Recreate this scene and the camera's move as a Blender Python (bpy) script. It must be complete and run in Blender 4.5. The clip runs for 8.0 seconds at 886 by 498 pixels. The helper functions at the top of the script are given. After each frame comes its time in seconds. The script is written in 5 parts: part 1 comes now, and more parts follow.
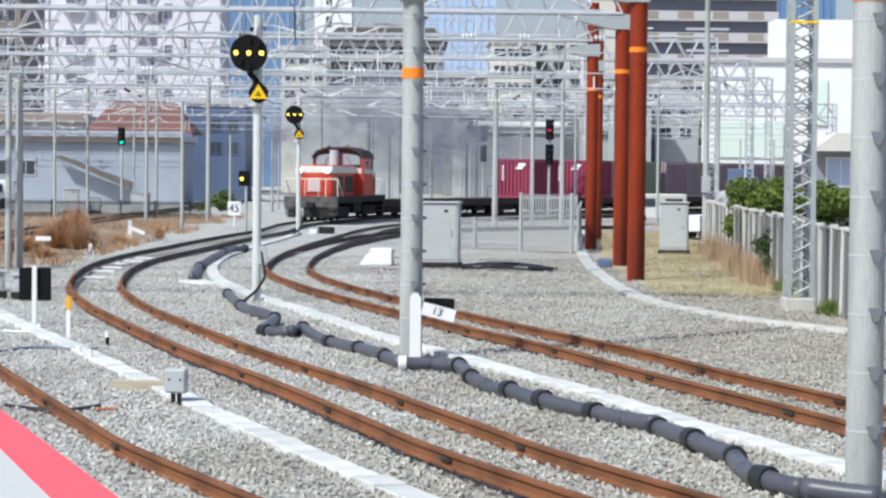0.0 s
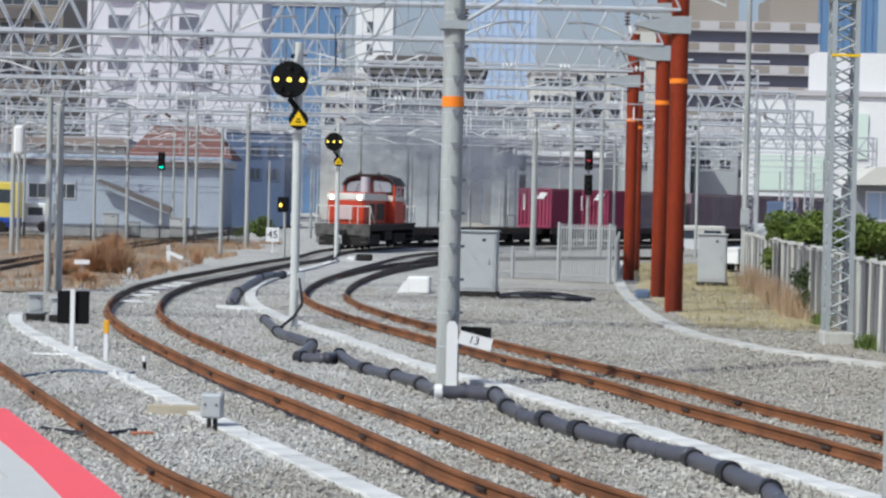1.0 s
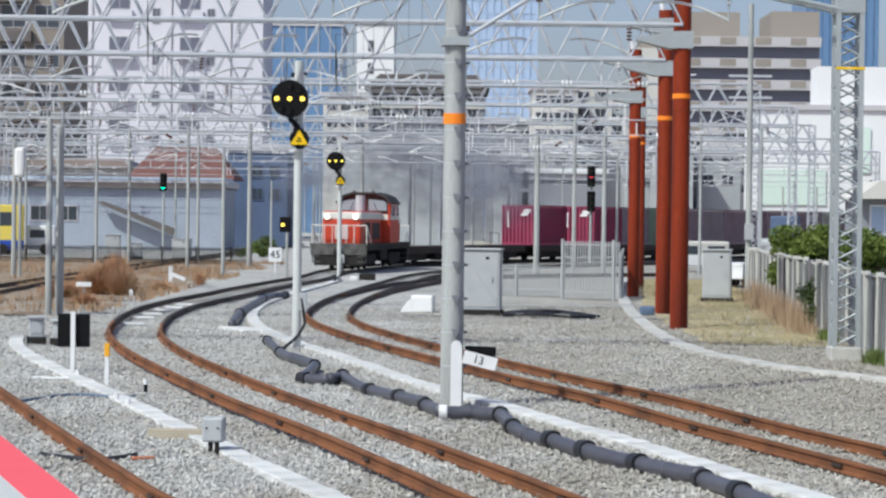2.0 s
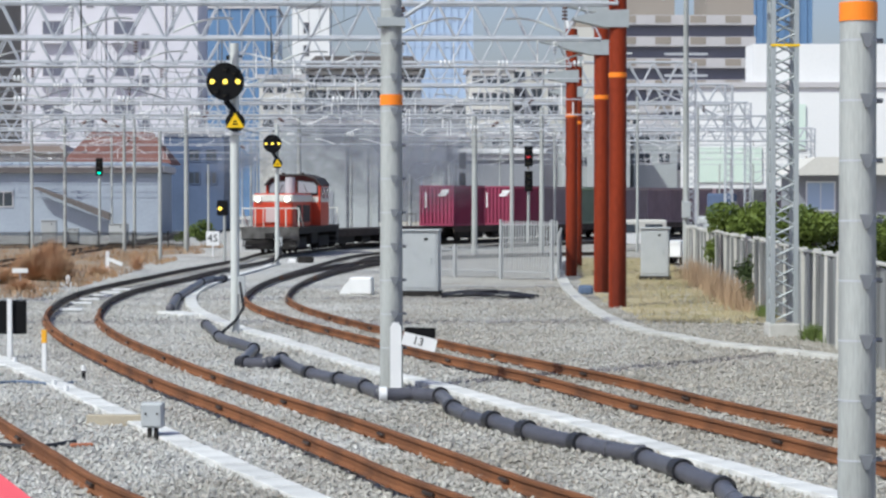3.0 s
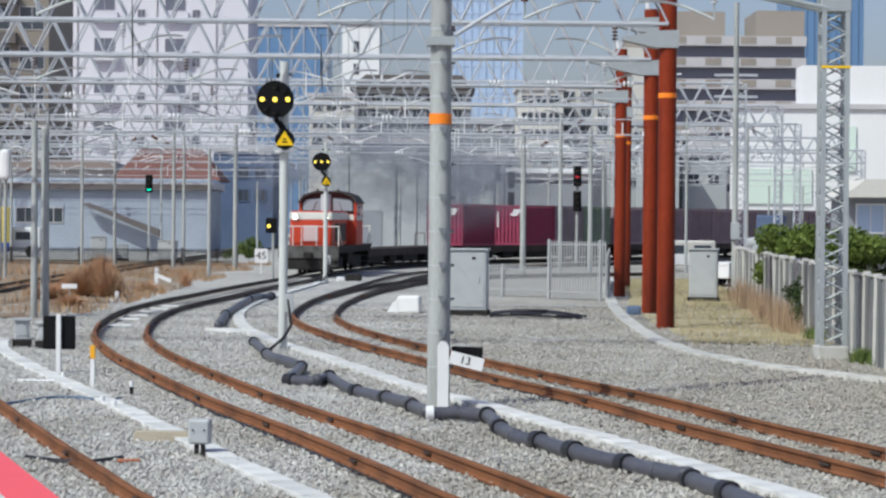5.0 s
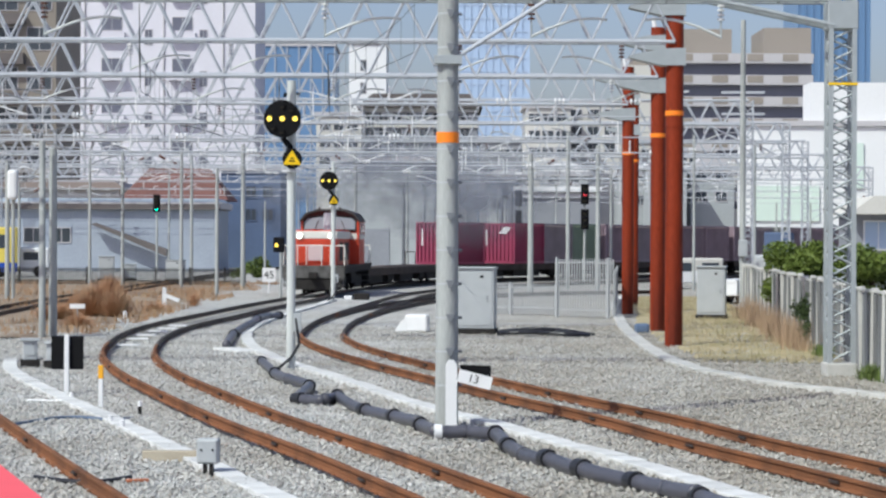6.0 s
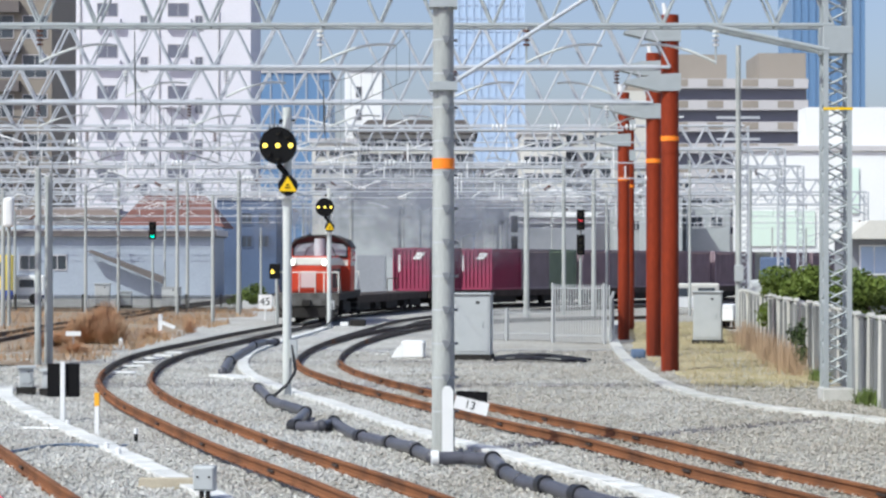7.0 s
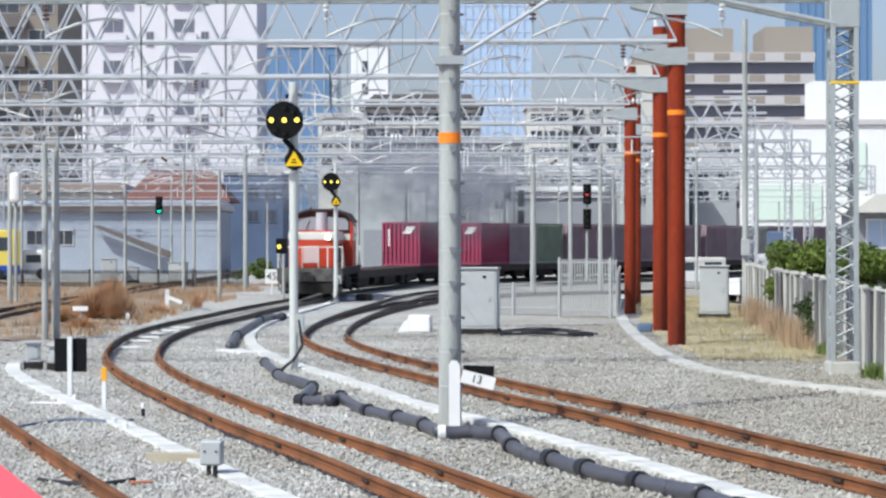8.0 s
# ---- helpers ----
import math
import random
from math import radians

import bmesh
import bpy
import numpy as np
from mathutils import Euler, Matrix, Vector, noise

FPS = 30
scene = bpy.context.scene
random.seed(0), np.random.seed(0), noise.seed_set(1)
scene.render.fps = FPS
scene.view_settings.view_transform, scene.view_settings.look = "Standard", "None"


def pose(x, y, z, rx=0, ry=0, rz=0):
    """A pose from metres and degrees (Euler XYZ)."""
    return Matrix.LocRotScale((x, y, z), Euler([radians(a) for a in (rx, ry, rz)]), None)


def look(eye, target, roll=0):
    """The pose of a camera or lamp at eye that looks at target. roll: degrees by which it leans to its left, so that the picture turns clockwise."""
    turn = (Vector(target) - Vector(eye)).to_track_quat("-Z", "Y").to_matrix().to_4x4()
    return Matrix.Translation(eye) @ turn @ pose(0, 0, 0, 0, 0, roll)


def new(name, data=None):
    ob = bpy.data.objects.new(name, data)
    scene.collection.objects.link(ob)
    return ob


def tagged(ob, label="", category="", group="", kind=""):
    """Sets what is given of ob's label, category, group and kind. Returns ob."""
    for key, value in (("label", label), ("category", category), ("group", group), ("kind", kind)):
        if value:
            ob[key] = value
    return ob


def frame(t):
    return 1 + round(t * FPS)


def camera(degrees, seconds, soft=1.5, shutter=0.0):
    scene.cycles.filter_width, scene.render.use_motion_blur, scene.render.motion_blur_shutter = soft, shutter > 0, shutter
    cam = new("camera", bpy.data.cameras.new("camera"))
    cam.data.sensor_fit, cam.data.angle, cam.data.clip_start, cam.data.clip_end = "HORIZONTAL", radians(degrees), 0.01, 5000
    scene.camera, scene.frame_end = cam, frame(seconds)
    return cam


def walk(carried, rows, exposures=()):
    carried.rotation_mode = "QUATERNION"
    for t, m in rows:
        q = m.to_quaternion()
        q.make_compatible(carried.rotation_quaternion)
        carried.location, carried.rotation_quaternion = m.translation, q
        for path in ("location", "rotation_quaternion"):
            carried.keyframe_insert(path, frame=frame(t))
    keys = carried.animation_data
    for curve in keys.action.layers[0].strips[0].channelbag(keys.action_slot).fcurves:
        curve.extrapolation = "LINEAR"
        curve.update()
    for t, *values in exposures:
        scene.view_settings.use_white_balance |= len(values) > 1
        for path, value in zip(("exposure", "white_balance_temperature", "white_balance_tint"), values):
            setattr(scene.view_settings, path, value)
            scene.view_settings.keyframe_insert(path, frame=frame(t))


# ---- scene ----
cam = camera(22.73, 8.0, soft=2.5)


def aim(rx, rz, roll, back=0.0):
    return pose(0, -back, 2.5, rx, 0, rz) @ pose(0, 0, 0, 0, 0, roll)


PATH = [
    (0, aim(88.058, -0.944, 0.53, 0.42)), (0.1, aim(88.411, -1.327, 0.50, 0.42)), (0.2, aim(89.134, -1.468, 0.47, 0.42)),
    (0.3, aim(88.981, -1.469, 0.43, 0.42)), (0.4, aim(88.969, -1.594, 0.40, 0.42)), (0.5, aim(88.910, -1.708, 0.36, 0.42)),
    (0.6, aim(88.717, -1.608, 0.54, 0.42)), (0.7, aim(88.722, -1.584, 0.72, 0.42)), (0.8, aim(88.626, -1.333, 0.91, 0.42)),
    (0.9, aim(88.565, -0.752, 1.09, 0.42)), (1, aim(88.786, 0.049, 1.27, 0.42)), (1.1, aim(88.680, 0.495, 1.14, 0.42)),
    (1.2, aim(88.730, 0.720, 1.02, 0.42)), (2.3, aim(89.320, 0.007, 0.60)), (2.4, aim(89.245, 0.103, 0.54)),
    (2.5, aim(88.698, 0.043, 0.48)), (2.6, aim(88.207, -0.021, 0.38)), (2.7, aim(88.054, -0.514, 0.28)),
    (2.8, aim(88.419, -1.179, 0.18)), (2.9, aim(88.768, -1.354, 0.08)), (3, aim(88.779, -1.470, -0.02)),
    (3.2, aim(89.140, -1.163, -0.07)), (3.4, aim(89.219, -1.032, -0.13)), (3.5, aim(88.862, -1.223, -0.15)),
    (3.6, aim(88.710, -1.364, -0.07)), (3.8, aim(88.936, -1.201, 0.09)), (4, aim(89.037, -0.942, 0.26)),
    (4.2, aim(89.487, -0.784, 0.42)), (4.4, aim(89.309, -0.864, 0.59)), (4.5, aim(89.187, -0.781, 0.68)),
    (4.6, aim(89.310, -0.615, 0.63)), (4.7, aim(89.214, -0.316, 0.58)), (5.8, aim(89.617, -0.212, 0.27)),
    (5.9, aim(89.656, -0.166, 0.24)), (6, aim(89.752, -0.016, 0.21)), (6.1, aim(89.813, 0.016, 0.19)),
    (6.2, aim(89.722, 0.030, 0.17)), (6.3, aim(89.867, 0.042, 0.15)), (6.4, aim(89.842, -0.001, 0.13)),
    (6.5, aim(89.854, -0.026, 0.11)), (6.6, aim(89.983, -0.064, 0.09)), (6.7, aim(89.979, -0.064, 0.07)),
    (6.8, aim(89.994, -0.092, 0.05)), (7, aim(90.430, -0.120, 0.01)), (7.1, aim(90.488, -0.102, -0.02)),
    (7.2, aim(90.338, -0.198, -0.05)), (7.4, aim(90.208, -0.181, -0.10)), (7.5, aim(90.302, -0.146, -0.13)),
    (7.6, aim(90.369, -0.125, -0.12)), (7.7, aim(90.340, -0.078, -0.11)), (7.8, aim(90.084, 0.045, -0.10)),
    (7.9, aim(89.990, -0.020, -0.09)), (8, aim(89.766, 0.051, -0.08)),
]
LIGHTNESS = [(0.0, -0.03), (0.5, -0.2), (1.0, -0.38), (1.2, -0.38), (2.5, -0.25), (3.5, -0.29), (4.0, -0.40), (4.5, -0.43), (6.0, -0.25), (6.5, -0.21), (7.0, -0.05), (8.0, -0.05)]
walk(cam, PATH, [(t, e + 0.13, 6120, -4) for t, e in LIGHTNESS])

# ---- light ----
world = bpy.data.worlds.new("sky")
scene.world = world
world.use_nodes = True
wn = world.node_tree.nodes
sky = wn.new("ShaderNodeTexSky")
sky.sky_type, sky.sun_disc = "NISHITA", False
SUN_FROM = Vector((-0.62, -0.62, 0.95)).normalized()
sky.sun_elevation = math.asin(SUN_FROM.z)
sky.sun_rotation = math.atan2(SUN_FROM.x, SUN_FROM.y)
sky.air_density, sky.dust_density, sky.ozone_density = 1.0, 2.4, 3.0
haze = wn.new("ShaderNodeMix")
haze.data_type, haze.blend_type = "RGBA", "MULTIPLY"
haze.inputs["Factor"].default_value = 1.0
haze.inputs["B"].default_value = (1.12, 0.925, 1.03, 1)
world.node_tree.links.new(sky.outputs[0], haze.inputs["A"])
world.node_tree.links.new(haze.outputs["Result"], wn["Background"].inputs[0])
wn["Background"].inputs[1].default_value = 0.14
sun = new("sun", bpy.data.lights.new("sun", "SUN"))
sun.data.energy, sun.data.angle, sun.data.color = 4.2, radians(0.6), (1.0, 0.96, 0.91)
sun.matrix_world = look(SUN_FROM * 50, (0, 0, 0))

# ---- materials ----
MATS = {}


def mat(name, col, rough=0.8, metal=0.0, var=0.25, scale=6.0, bump=0.15, fine=60.0, tint=None, rand=0.0, emit=0.0, streak=False, spec=0.3):
    """A worn surface: base colour, mottled at two scales towards a tint, with a fine relief."""
    if name in MATS:
        return MATS[name]
    m = bpy.data.materials.new(name)
    m.use_nodes = True
    nt = m.node_tree
    n, l = nt.nodes, nt.links
    b = n["Principled BSDF"]
    b.inputs["Roughness"].default_value, b.inputs["Metallic"].default_value = rough, metal
    b.inputs["Specular IOR Level"].default_value = spec
    co = n.new("ShaderNodeTexCoord")
    mp = n.new("ShaderNodeMapping")
    l.new(co.outputs["Object"], mp.inputs[0])
    if streak:
        mp.inputs["Scale"].default_value = (1, 1, 0.12)
    big, small = n.new("ShaderNodeTexNoise"), n.new("ShaderNodeTexNoise")
    big.inputs["Scale"].default_value, small.inputs["Scale"].default_value = scale, fine
    big.inputs["Detail"].default_value, small.inputs["Detail"].default_value = 6, 4
    l.new(mp.outputs[0], big.inputs[0]), l.new(mp.outputs[0], small.inputs[0])
    tint = tint or tuple(c * (1 - 0.9 * var) for c in col)
    mix, mix2 = n.new("ShaderNodeMix"), n.new("ShaderNodeMix")
    mix.data_type = mix2.data_type = "RGBA"
    ramp = n.new("ShaderNodeMapRange")
    ramp.inputs[1].default_value, ramp.inputs[2].default_value = 0.42, 0.68
    l.new(big.outputs[0], ramp.inputs[0])
    mul = n.new("ShaderNodeMath")
    mul.operation = "MULTIPLY"
    mul.inputs[1].default_value = min(1.0, var * 2.2)
    l.new(ramp.outputs[0], mul.inputs[0])
    l.new(mul.outputs[0], mix.inputs["Factor"])
    mix.inputs["A"].default_value, mix.inputs["B"].default_value = (*col, 1), (*tint, 1)
    mix2.blend_type = "MULTIPLY"
    mix2.inputs["Factor"].default_value = var
    l.new(mix.outputs["Result"], mix2.inputs["A"])
    l.new(small.outputs[0], mix2.inputs["B"])
    out = mix2.outputs["Result"]
    if rand:
        oi = n.new("ShaderNodeObjectInfo")
        hs = n.new("ShaderNodeHueSaturation")
        mr = n.new("ShaderNodeMapRange")
        mr.inputs[3].default_value, mr.inputs[4].default_value = 1 - rand, 1 + rand
        l.new(oi.outputs["Random"], mr.inputs[0])
        l.new(mr.outputs[0], hs.inputs["Value"])
        l.new(out, hs.inputs["Color"])
        out = hs.outputs[0]
    l.new(out, b.inputs["Base Color"])
    if bump:
        bp = n.new("ShaderNodeBump")
        bp.inputs["Strength"].default_value, bp.inputs["Distance"].default_value = bump, 0.02
        l.new(small.outputs[0], bp.inputs["Height"])
        l.new(bp.outputs[0], b.inputs["Normal"])
    if emit:
        b.inputs["Emission Color"].default_value = (*col, 1)
        b.inputs["Emission Strength"].default_value = emit
    MATS[name] = m
    return m


def ballast_mat(name, islands):
    """Crushed grey stone with the odd brown and pale piece."""
    m = bpy.data.materials.new(name)
    m.use_nodes = True
    n, l = m.node_tree.nodes, m.node_tree.links
    b = n["Principled BSDF"]
    b.inputs["Roughness"].default_value = 0.9
    geo = n.new("ShaderNodeNewGeometry")
    ramp = n.new("ShaderNodeValToRGB")
    els = ramp.color_ramp.elements
    els[0].position, els[0].color = 0.0, (0.35, 0.35, 0.343, 1)
    els[1].position, els[1].color = 1.0, (0.72, 0.72, 0.70, 1)
    for p, c in ((0.35, (0.505, 0.503, 0.484, 1)), (0.75, (0.595, 0.59, 0.565, 1)), (0.85, (0.40, 0.37, 0.34, 1))):
        els.new(p).color = c
    wide = n.new("ShaderNodeTexNoise")
    wide.inputs["Scale"].default_value, wide.inputs["Detail"].default_value = 0.35, 5
    co = n.new("ShaderNodeTexCoord")
    l.new(co.outputs["Object"], wide.inputs[0])
    if islands:
        l.new(geo.outputs["Random Per Island"], ramp.inputs[0])
    else:
        vo = n.new("ShaderNodeTexVoronoi")
        vo.inputs["Scale"].default_value = 17
        l.new(co.outputs["Object"], vo.inputs["Vector"])
        sep = n.new("ShaderNodeSeparateColor")
        l.new(vo.outputs["Color"], sep.inputs[0])
        l.new(sep.outputs[0], ramp.inputs[0])
        bp = n.new("ShaderNodeBump")
        bp.inputs["Strength"].default_value, bp.inputs["Distance"].default_value, bp.invert = 0.9, 0.03, True
        l.new(vo.outputs["Distance"], bp.inputs["Height"])
        l.new(bp.outputs[0], b.inputs["Normal"])
    mix = n.new("ShaderNodeMix")
    mix.data_type, mix.blend_type = "RGBA", "MULTIPLY"
    mr = n.new("ShaderNodeMapRange")
    mr.inputs[1].default_value, mr.inputs[2].default_value = 0.35, 0.65
    l.new(wide.outputs[0], mr.inputs[0])
    l.new(mr.outputs[0], mix.inputs["Factor"])
    mix.inputs["B"].default_value = (0.84, 0.82, 0.79, 1)
    l.new(ramp.outputs[0], mix.inputs["A"])
    mid = n.new("ShaderNodeTexNoise")
    mid.inputs["Scale"].default_value, mid.inputs["Detail"].default_value = 5.0, 8
    l.new(co.outputs["Object"], mid.inputs[0])
    mr2 = n.new("ShaderNodeMapRange")
    mr2.inputs[1].default_value, mr2.inputs[2].default_value, mr2.inputs[4].default_value = 0.4, 0.68, 0.8
    l.new(mid.outputs[0], mr2.inputs[0])
    patch = n.new("ShaderNodeMix")
    patch.data_type, patch.blend_type = "RGBA", "MULTIPLY"
    patch.inputs["B"].default_value = (0.72, 0.70, 0.67, 1)
    l.new(mr2.outputs[0], patch.inputs["Factor"])
    l.new(mix.outputs["Result"], patch.inputs["A"])
    mix = patch
    # the older stone on the far side of the yard is browner
    sx = n.new("ShaderNodeSeparateXYZ")
    l.new(co.outputs["Object"], sx.inputs[0])
    ad = n.new("ShaderNodeMath")
    ad.operation = "MULTIPLY_ADD"
    ad.inputs[1].default_value = 9.0
    l.new(wide.outputs[0], ad.inputs[0]), l.new(sx.outputs[0], ad.inputs[2])
    age = n.new("ShaderNodeMapRange")
    age.inputs[1].default_value, age.inputs[2].default_value = 1.5, 9.0
    l.new(ad.outputs[0], age.inputs[0])
    old = n.new("ShaderNodeMix")
    old.data_type, old.blend_type = "RGBA", "MULTIPLY"
    old.inputs["B"].default_value = (0.815, 0.79, 0.74, 1)
    l.new(age.outputs[0], old.inputs["Factor"])
    l.new(mix.outputs["Result"], old.inputs["A"])
    l.new(old.outputs["Result"], b.inputs["Base Color"])
    return m


def glass_mat(name, col, rough=0.08):
    m = bpy.data.materials.new(name)
    m.use_nodes = True
    b = m.node_tree.nodes["Principled BSDF"]
    b.inputs["Base Color"].default_value = (*col, 1)
    b.inputs["Roughness"].default_value = rough
    b.inputs["IOR"].default_value = 1.5
    return m


M_BALLAST = ballast_mat("crushed stone", False)
M_STONES = ballast_mat("loose stones", True)
M_RUST = mat("rusty rail", (0.285, 0.12, 0.054), 0.85, 0.1, 0.45, 1.2, 0.2, 80, tint=(0.15, 0.068, 0.036))
M_DARKRAIL = mat("dark rail", (0.085, 0.065, 0.055), 0.6, 0.4, 0.4, 3, 0.1)
M_CONC = mat("concrete", (0.55, 0.54, 0.51), 0.9, 0, 0.25, 3, 0.2, 50)
M_POLE = mat("pole concrete", (0.50, 0.515, 0.50), 0.85, 0, 0.42, 3, 0.15, 60, streak=True)
M_TROUGH = mat("pale concrete cover", (0.75, 0.745, 0.725), 0.9, 0, 0.3, 1.6, 0.2, 40, rand=0.1)
M_KERB = mat("weathered kerb concrete", (0.62, 0.61, 0.575), 0.9, 0, 0.3, 1.2, 0.2, 40, rand=0.08)
M_SLEEPER = mat("sleeper concrete", (0.40, 0.38, 0.35), 0.95, 0, 0.35, 4, 0.3, 40, rand=0.1)
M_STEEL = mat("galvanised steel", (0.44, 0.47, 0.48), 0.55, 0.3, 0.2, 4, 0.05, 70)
# Paler, bluer copy for far steel: distance haze put into the colour.
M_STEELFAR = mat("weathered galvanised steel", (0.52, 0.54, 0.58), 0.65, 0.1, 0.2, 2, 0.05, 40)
M_REDPIPE = mat("red-brown paint", (0.30, 0.040, 0.011), 0.55, 0.0, 0.6, 1.6, 0.08, 40, tint=(0.10, 0.018, 0.010), streak=True, spec=0.2)
M_PIPE = mat("dark grey corrugated plastic", (0.095, 0.095, 0.115), 0.34, 0, 0.25, 8, 0.1, 60, rand=0.1)
M_COUPL = mat("black plastic coupling", (0.03, 0.03, 0.035), 0.4, 0, 0.2, 8, 0.1)
M_BLACK = mat("black enamel", (0.008, 0.008, 0.009), 0.6, 0, 0.2, 6, 0.05, spec=0.12)
M_WHITE = mat("white paint", (0.80, 0.80, 0.80), 0.5, 0, 0.12, 5, 0.05, rand=0.03)
M_MAST = mat("grey-white mast paint", (0.62, 0.64, 0.62), 0.55, 0, 0.2, 3, 0.05, 40, streak=True)
M_CABINET = mat("grey cabinet paint", (0.47, 0.49, 0.50), 0.5, 0.1, 0.18, 2.5, 0.05)
M_ORANGE = mat("orange reflective band", (0.95, 0.25, 0.02), 0.5, 0, 0.12, 8, 0.03)
M_YELLOW = mat("yellow enamel", (0.85, 0.55, 0.01), 0.45, 0, 0.1, 8, 0.03)
M_LAMP = mat("lit yellow signal lens", (1.0, 0.70, 0.10), 0.3, 0, 0, 1, 0, emit=1.8)
M_LENS = mat("unlit signal lens", (0.05, 0.045, 0.03), 0.2, 0, 0.1, 8, 0)
M_GREEN = mat("lit green lens", (0.05, 0.9, 0.55), 0.3, 0, 0, 1, 0, emit=2.5)
M_REDL = mat("lit red lens", (0.9, 0.06, 0.08), 0.3, 0, 0, 1, 0, emit=0.35)
M_HEAD = mat("lit headlamp", (1.0, 0.93, 0.80), 0.3, 0, 0, 1, 0, emit=6.0)
M_LOCO = mat("red locomotive paint", (0.56, 0.058, 0.026), 0.45, 0, 0.2, 1.5, 0.04, tint=(0.42, 0.06, 0.035))
M_LOCOW = mat("off-white stripe paint", (0.76, 0.74, 0.68), 0.5, 0, 0.2, 3, 0.04)
M_LOCOG = mat("dark grey roof paint", (0.055, 0.045, 0.045), 0.7, 0, 0.3, 2, 0.05)
M_LOCOD = mat("dark maroon cab paint", (0.10, 0.025, 0.022), 0.6, 0, 0.3, 2, 0.04)
M_GRIME = mat("grimy grey buffer beam", (0.15, 0.145, 0.14), 0.8, 0.1, 0.5, 2.5, 0.1, 30, tint=(0.07, 0.065, 0.06))
M_LOCOP = mat("pinkish nose plate", (0.60, 0.46, 0.46), 0.5, 0, 0.08, 6, 0.01)
M_UNDER = mat("grimy black underframe", (0.035, 0.032, 0.03), 0.8, 0.2, 0.4, 4, 0.2)
M_DECK = mat("rusty brown deck", (0.075, 0.058, 0.05), 0.85, 0.1, 0.4, 1.5, 0.2)
M_PLUM = mat("plum container paint", (0.30, 0.045, 0.10), 0.55, 0, 0.25, 1.2, 0.05, tint=(0.22, 0.05, 0.09))
# Smoke haze is put into this paint as a lighter, greyer purple-brown.
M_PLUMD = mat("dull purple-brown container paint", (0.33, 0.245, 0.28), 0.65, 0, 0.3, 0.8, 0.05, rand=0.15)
M_PALEC = mat("pale grey container paint", (0.42, 0.42, 0.38), 0.65, 0, 0.3, 0.8, 0.05)
# Lightened to grey-mauve, again with the haze in the colour.
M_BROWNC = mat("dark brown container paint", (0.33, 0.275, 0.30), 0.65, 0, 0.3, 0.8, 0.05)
M_PLUMG = mat("grey-green container paint", (0.26, 0.32, 0.24), 0.65, 0, 0.3, 0.8, 0.05)
M_GLASSD = glass_mat("dark window glass", (0.05, 0.06, 0.075))
# Light grey in the base colour stands in for reflected sky.
M_GLASSC = glass_mat("grey cab glass", (0.30, 0.33, 0.37), 0.12)
M_NAVY = mat("dull navy sheet wall", (0.11, 0.15, 0.25), 0.8, 0, 0.25, 0.4, 0.03, 5)
M_GLASSA = glass_mat("grey apartment glass", (0.15, 0.155, 0.20), 0.3)
M_BEIGED = mat("dark beige tile cladding", (0.27, 0.235, 0.20), 0.8, 0, 0.2, 0.2, 0.05, 8)
M_GLASSB = glass_mat("blue facade glass", (0.132, 0.226, 0.382), 0.25)
M_GLASST = glass_mat("pale tower glass", (0.40, 0.50, 0.66), 0.2)
M_APT = mat("white apartment plaster", (0.72, 0.70, 0.76), 0.85, 0, 0.1, 0.15, 0.02, 3)
M_BEIGE = mat("beige tile cladding", (0.35, 0.31, 0.27), 0.8, 0, 0.2, 0.2, 0.05, 8)
M_BALC = mat("pale grey balcony panel", (0.54, 0.52, 0.53), 0.8, 0, 0.12, 0.3, 0.02, 5)
M_CREAM = mat("cream plaster", (0.64, 0.62, 0.57), 0.85, 0, 0.15, 0.3, 0.02, 5)
M_BROWNB = mat("brown-grey roof metal", (0.16, 0.14, 0.135), 0.7, 0.1, 0.25, 0.3, 0.05, 6)
M_WAREH = mat("pale blue-grey sheet wall", (0.37, 0.41, 0.48), 0.7, 0, 0.22, 0.4, 0.03, 5)
M_ROOFT = mat("brown-red roof tile", (0.205, 0.10, 0.085), 0.85, 0, 0.3, 0.8, 0.1, 10)
# Darkened grey: exhaust haze before the hall is put into the wall colour.
M_HALL = mat("dull grey sheet wall", (0.30, 0.31, 0.34), 0.8, 0, 0.2, 0.3, 0.03, 5)
M_WALLW = mat("bright white sheet wall", (0.80, 0.80, 0.80), 0.7, 0, 0.08, 0.4, 0.02, 5)
M_PALEG = mat("pale green sheet wall", (0.66, 0.77, 0.69), 0.7, 0, 0.1, 0.4, 0.02, 5)
M_FENCE = mat("weathered grey board", (0.27, 0.275, 0.275), 0.9, 0, 0.4, 2.5, 0.1, 30, rand=0.3, streak=True)
M_LEAF = mat("evergreen leaves", (0.17, 0.225, 0.04), 0.6, 0, 0.35, 1.2, 0, 30, tint=(0.06, 0.095, 0.02))
M_VINE = mat("dark green vine leaves", (0.06, 0.09, 0.03), 0.7, 0, 0.35, 2.0, 0, 30)
M_BARK = mat("bark", (0.13, 0.09, 0.06), 0.95, 0, 0.4, 5, 0.3)
M_DRY = mat("dry grass", (0.50, 0.42, 0.26), 0.95, 0, 0.35, 0.8, 0.3, 30, tint=(0.30, 0.28, 0.13))
M_DRYRED = mat("reddish dry weeds", (0.42, 0.25, 0.14), 0.95, 0, 0.4, 1.0, 0.2, 30, tint=(0.50, 0.38, 0.24))
M_STRAW = mat("straw-coloured weeds", (0.50, 0.36, 0.24), 0.95, 0, 0.4, 1.0, 0.2, 30, tint=(0.36, 0.25, 0.16))
M_GRASS = mat("green weeds", (0.14, 0.19, 0.05), 0.9, 0, 0.4, 2.0, 0.2, 30)
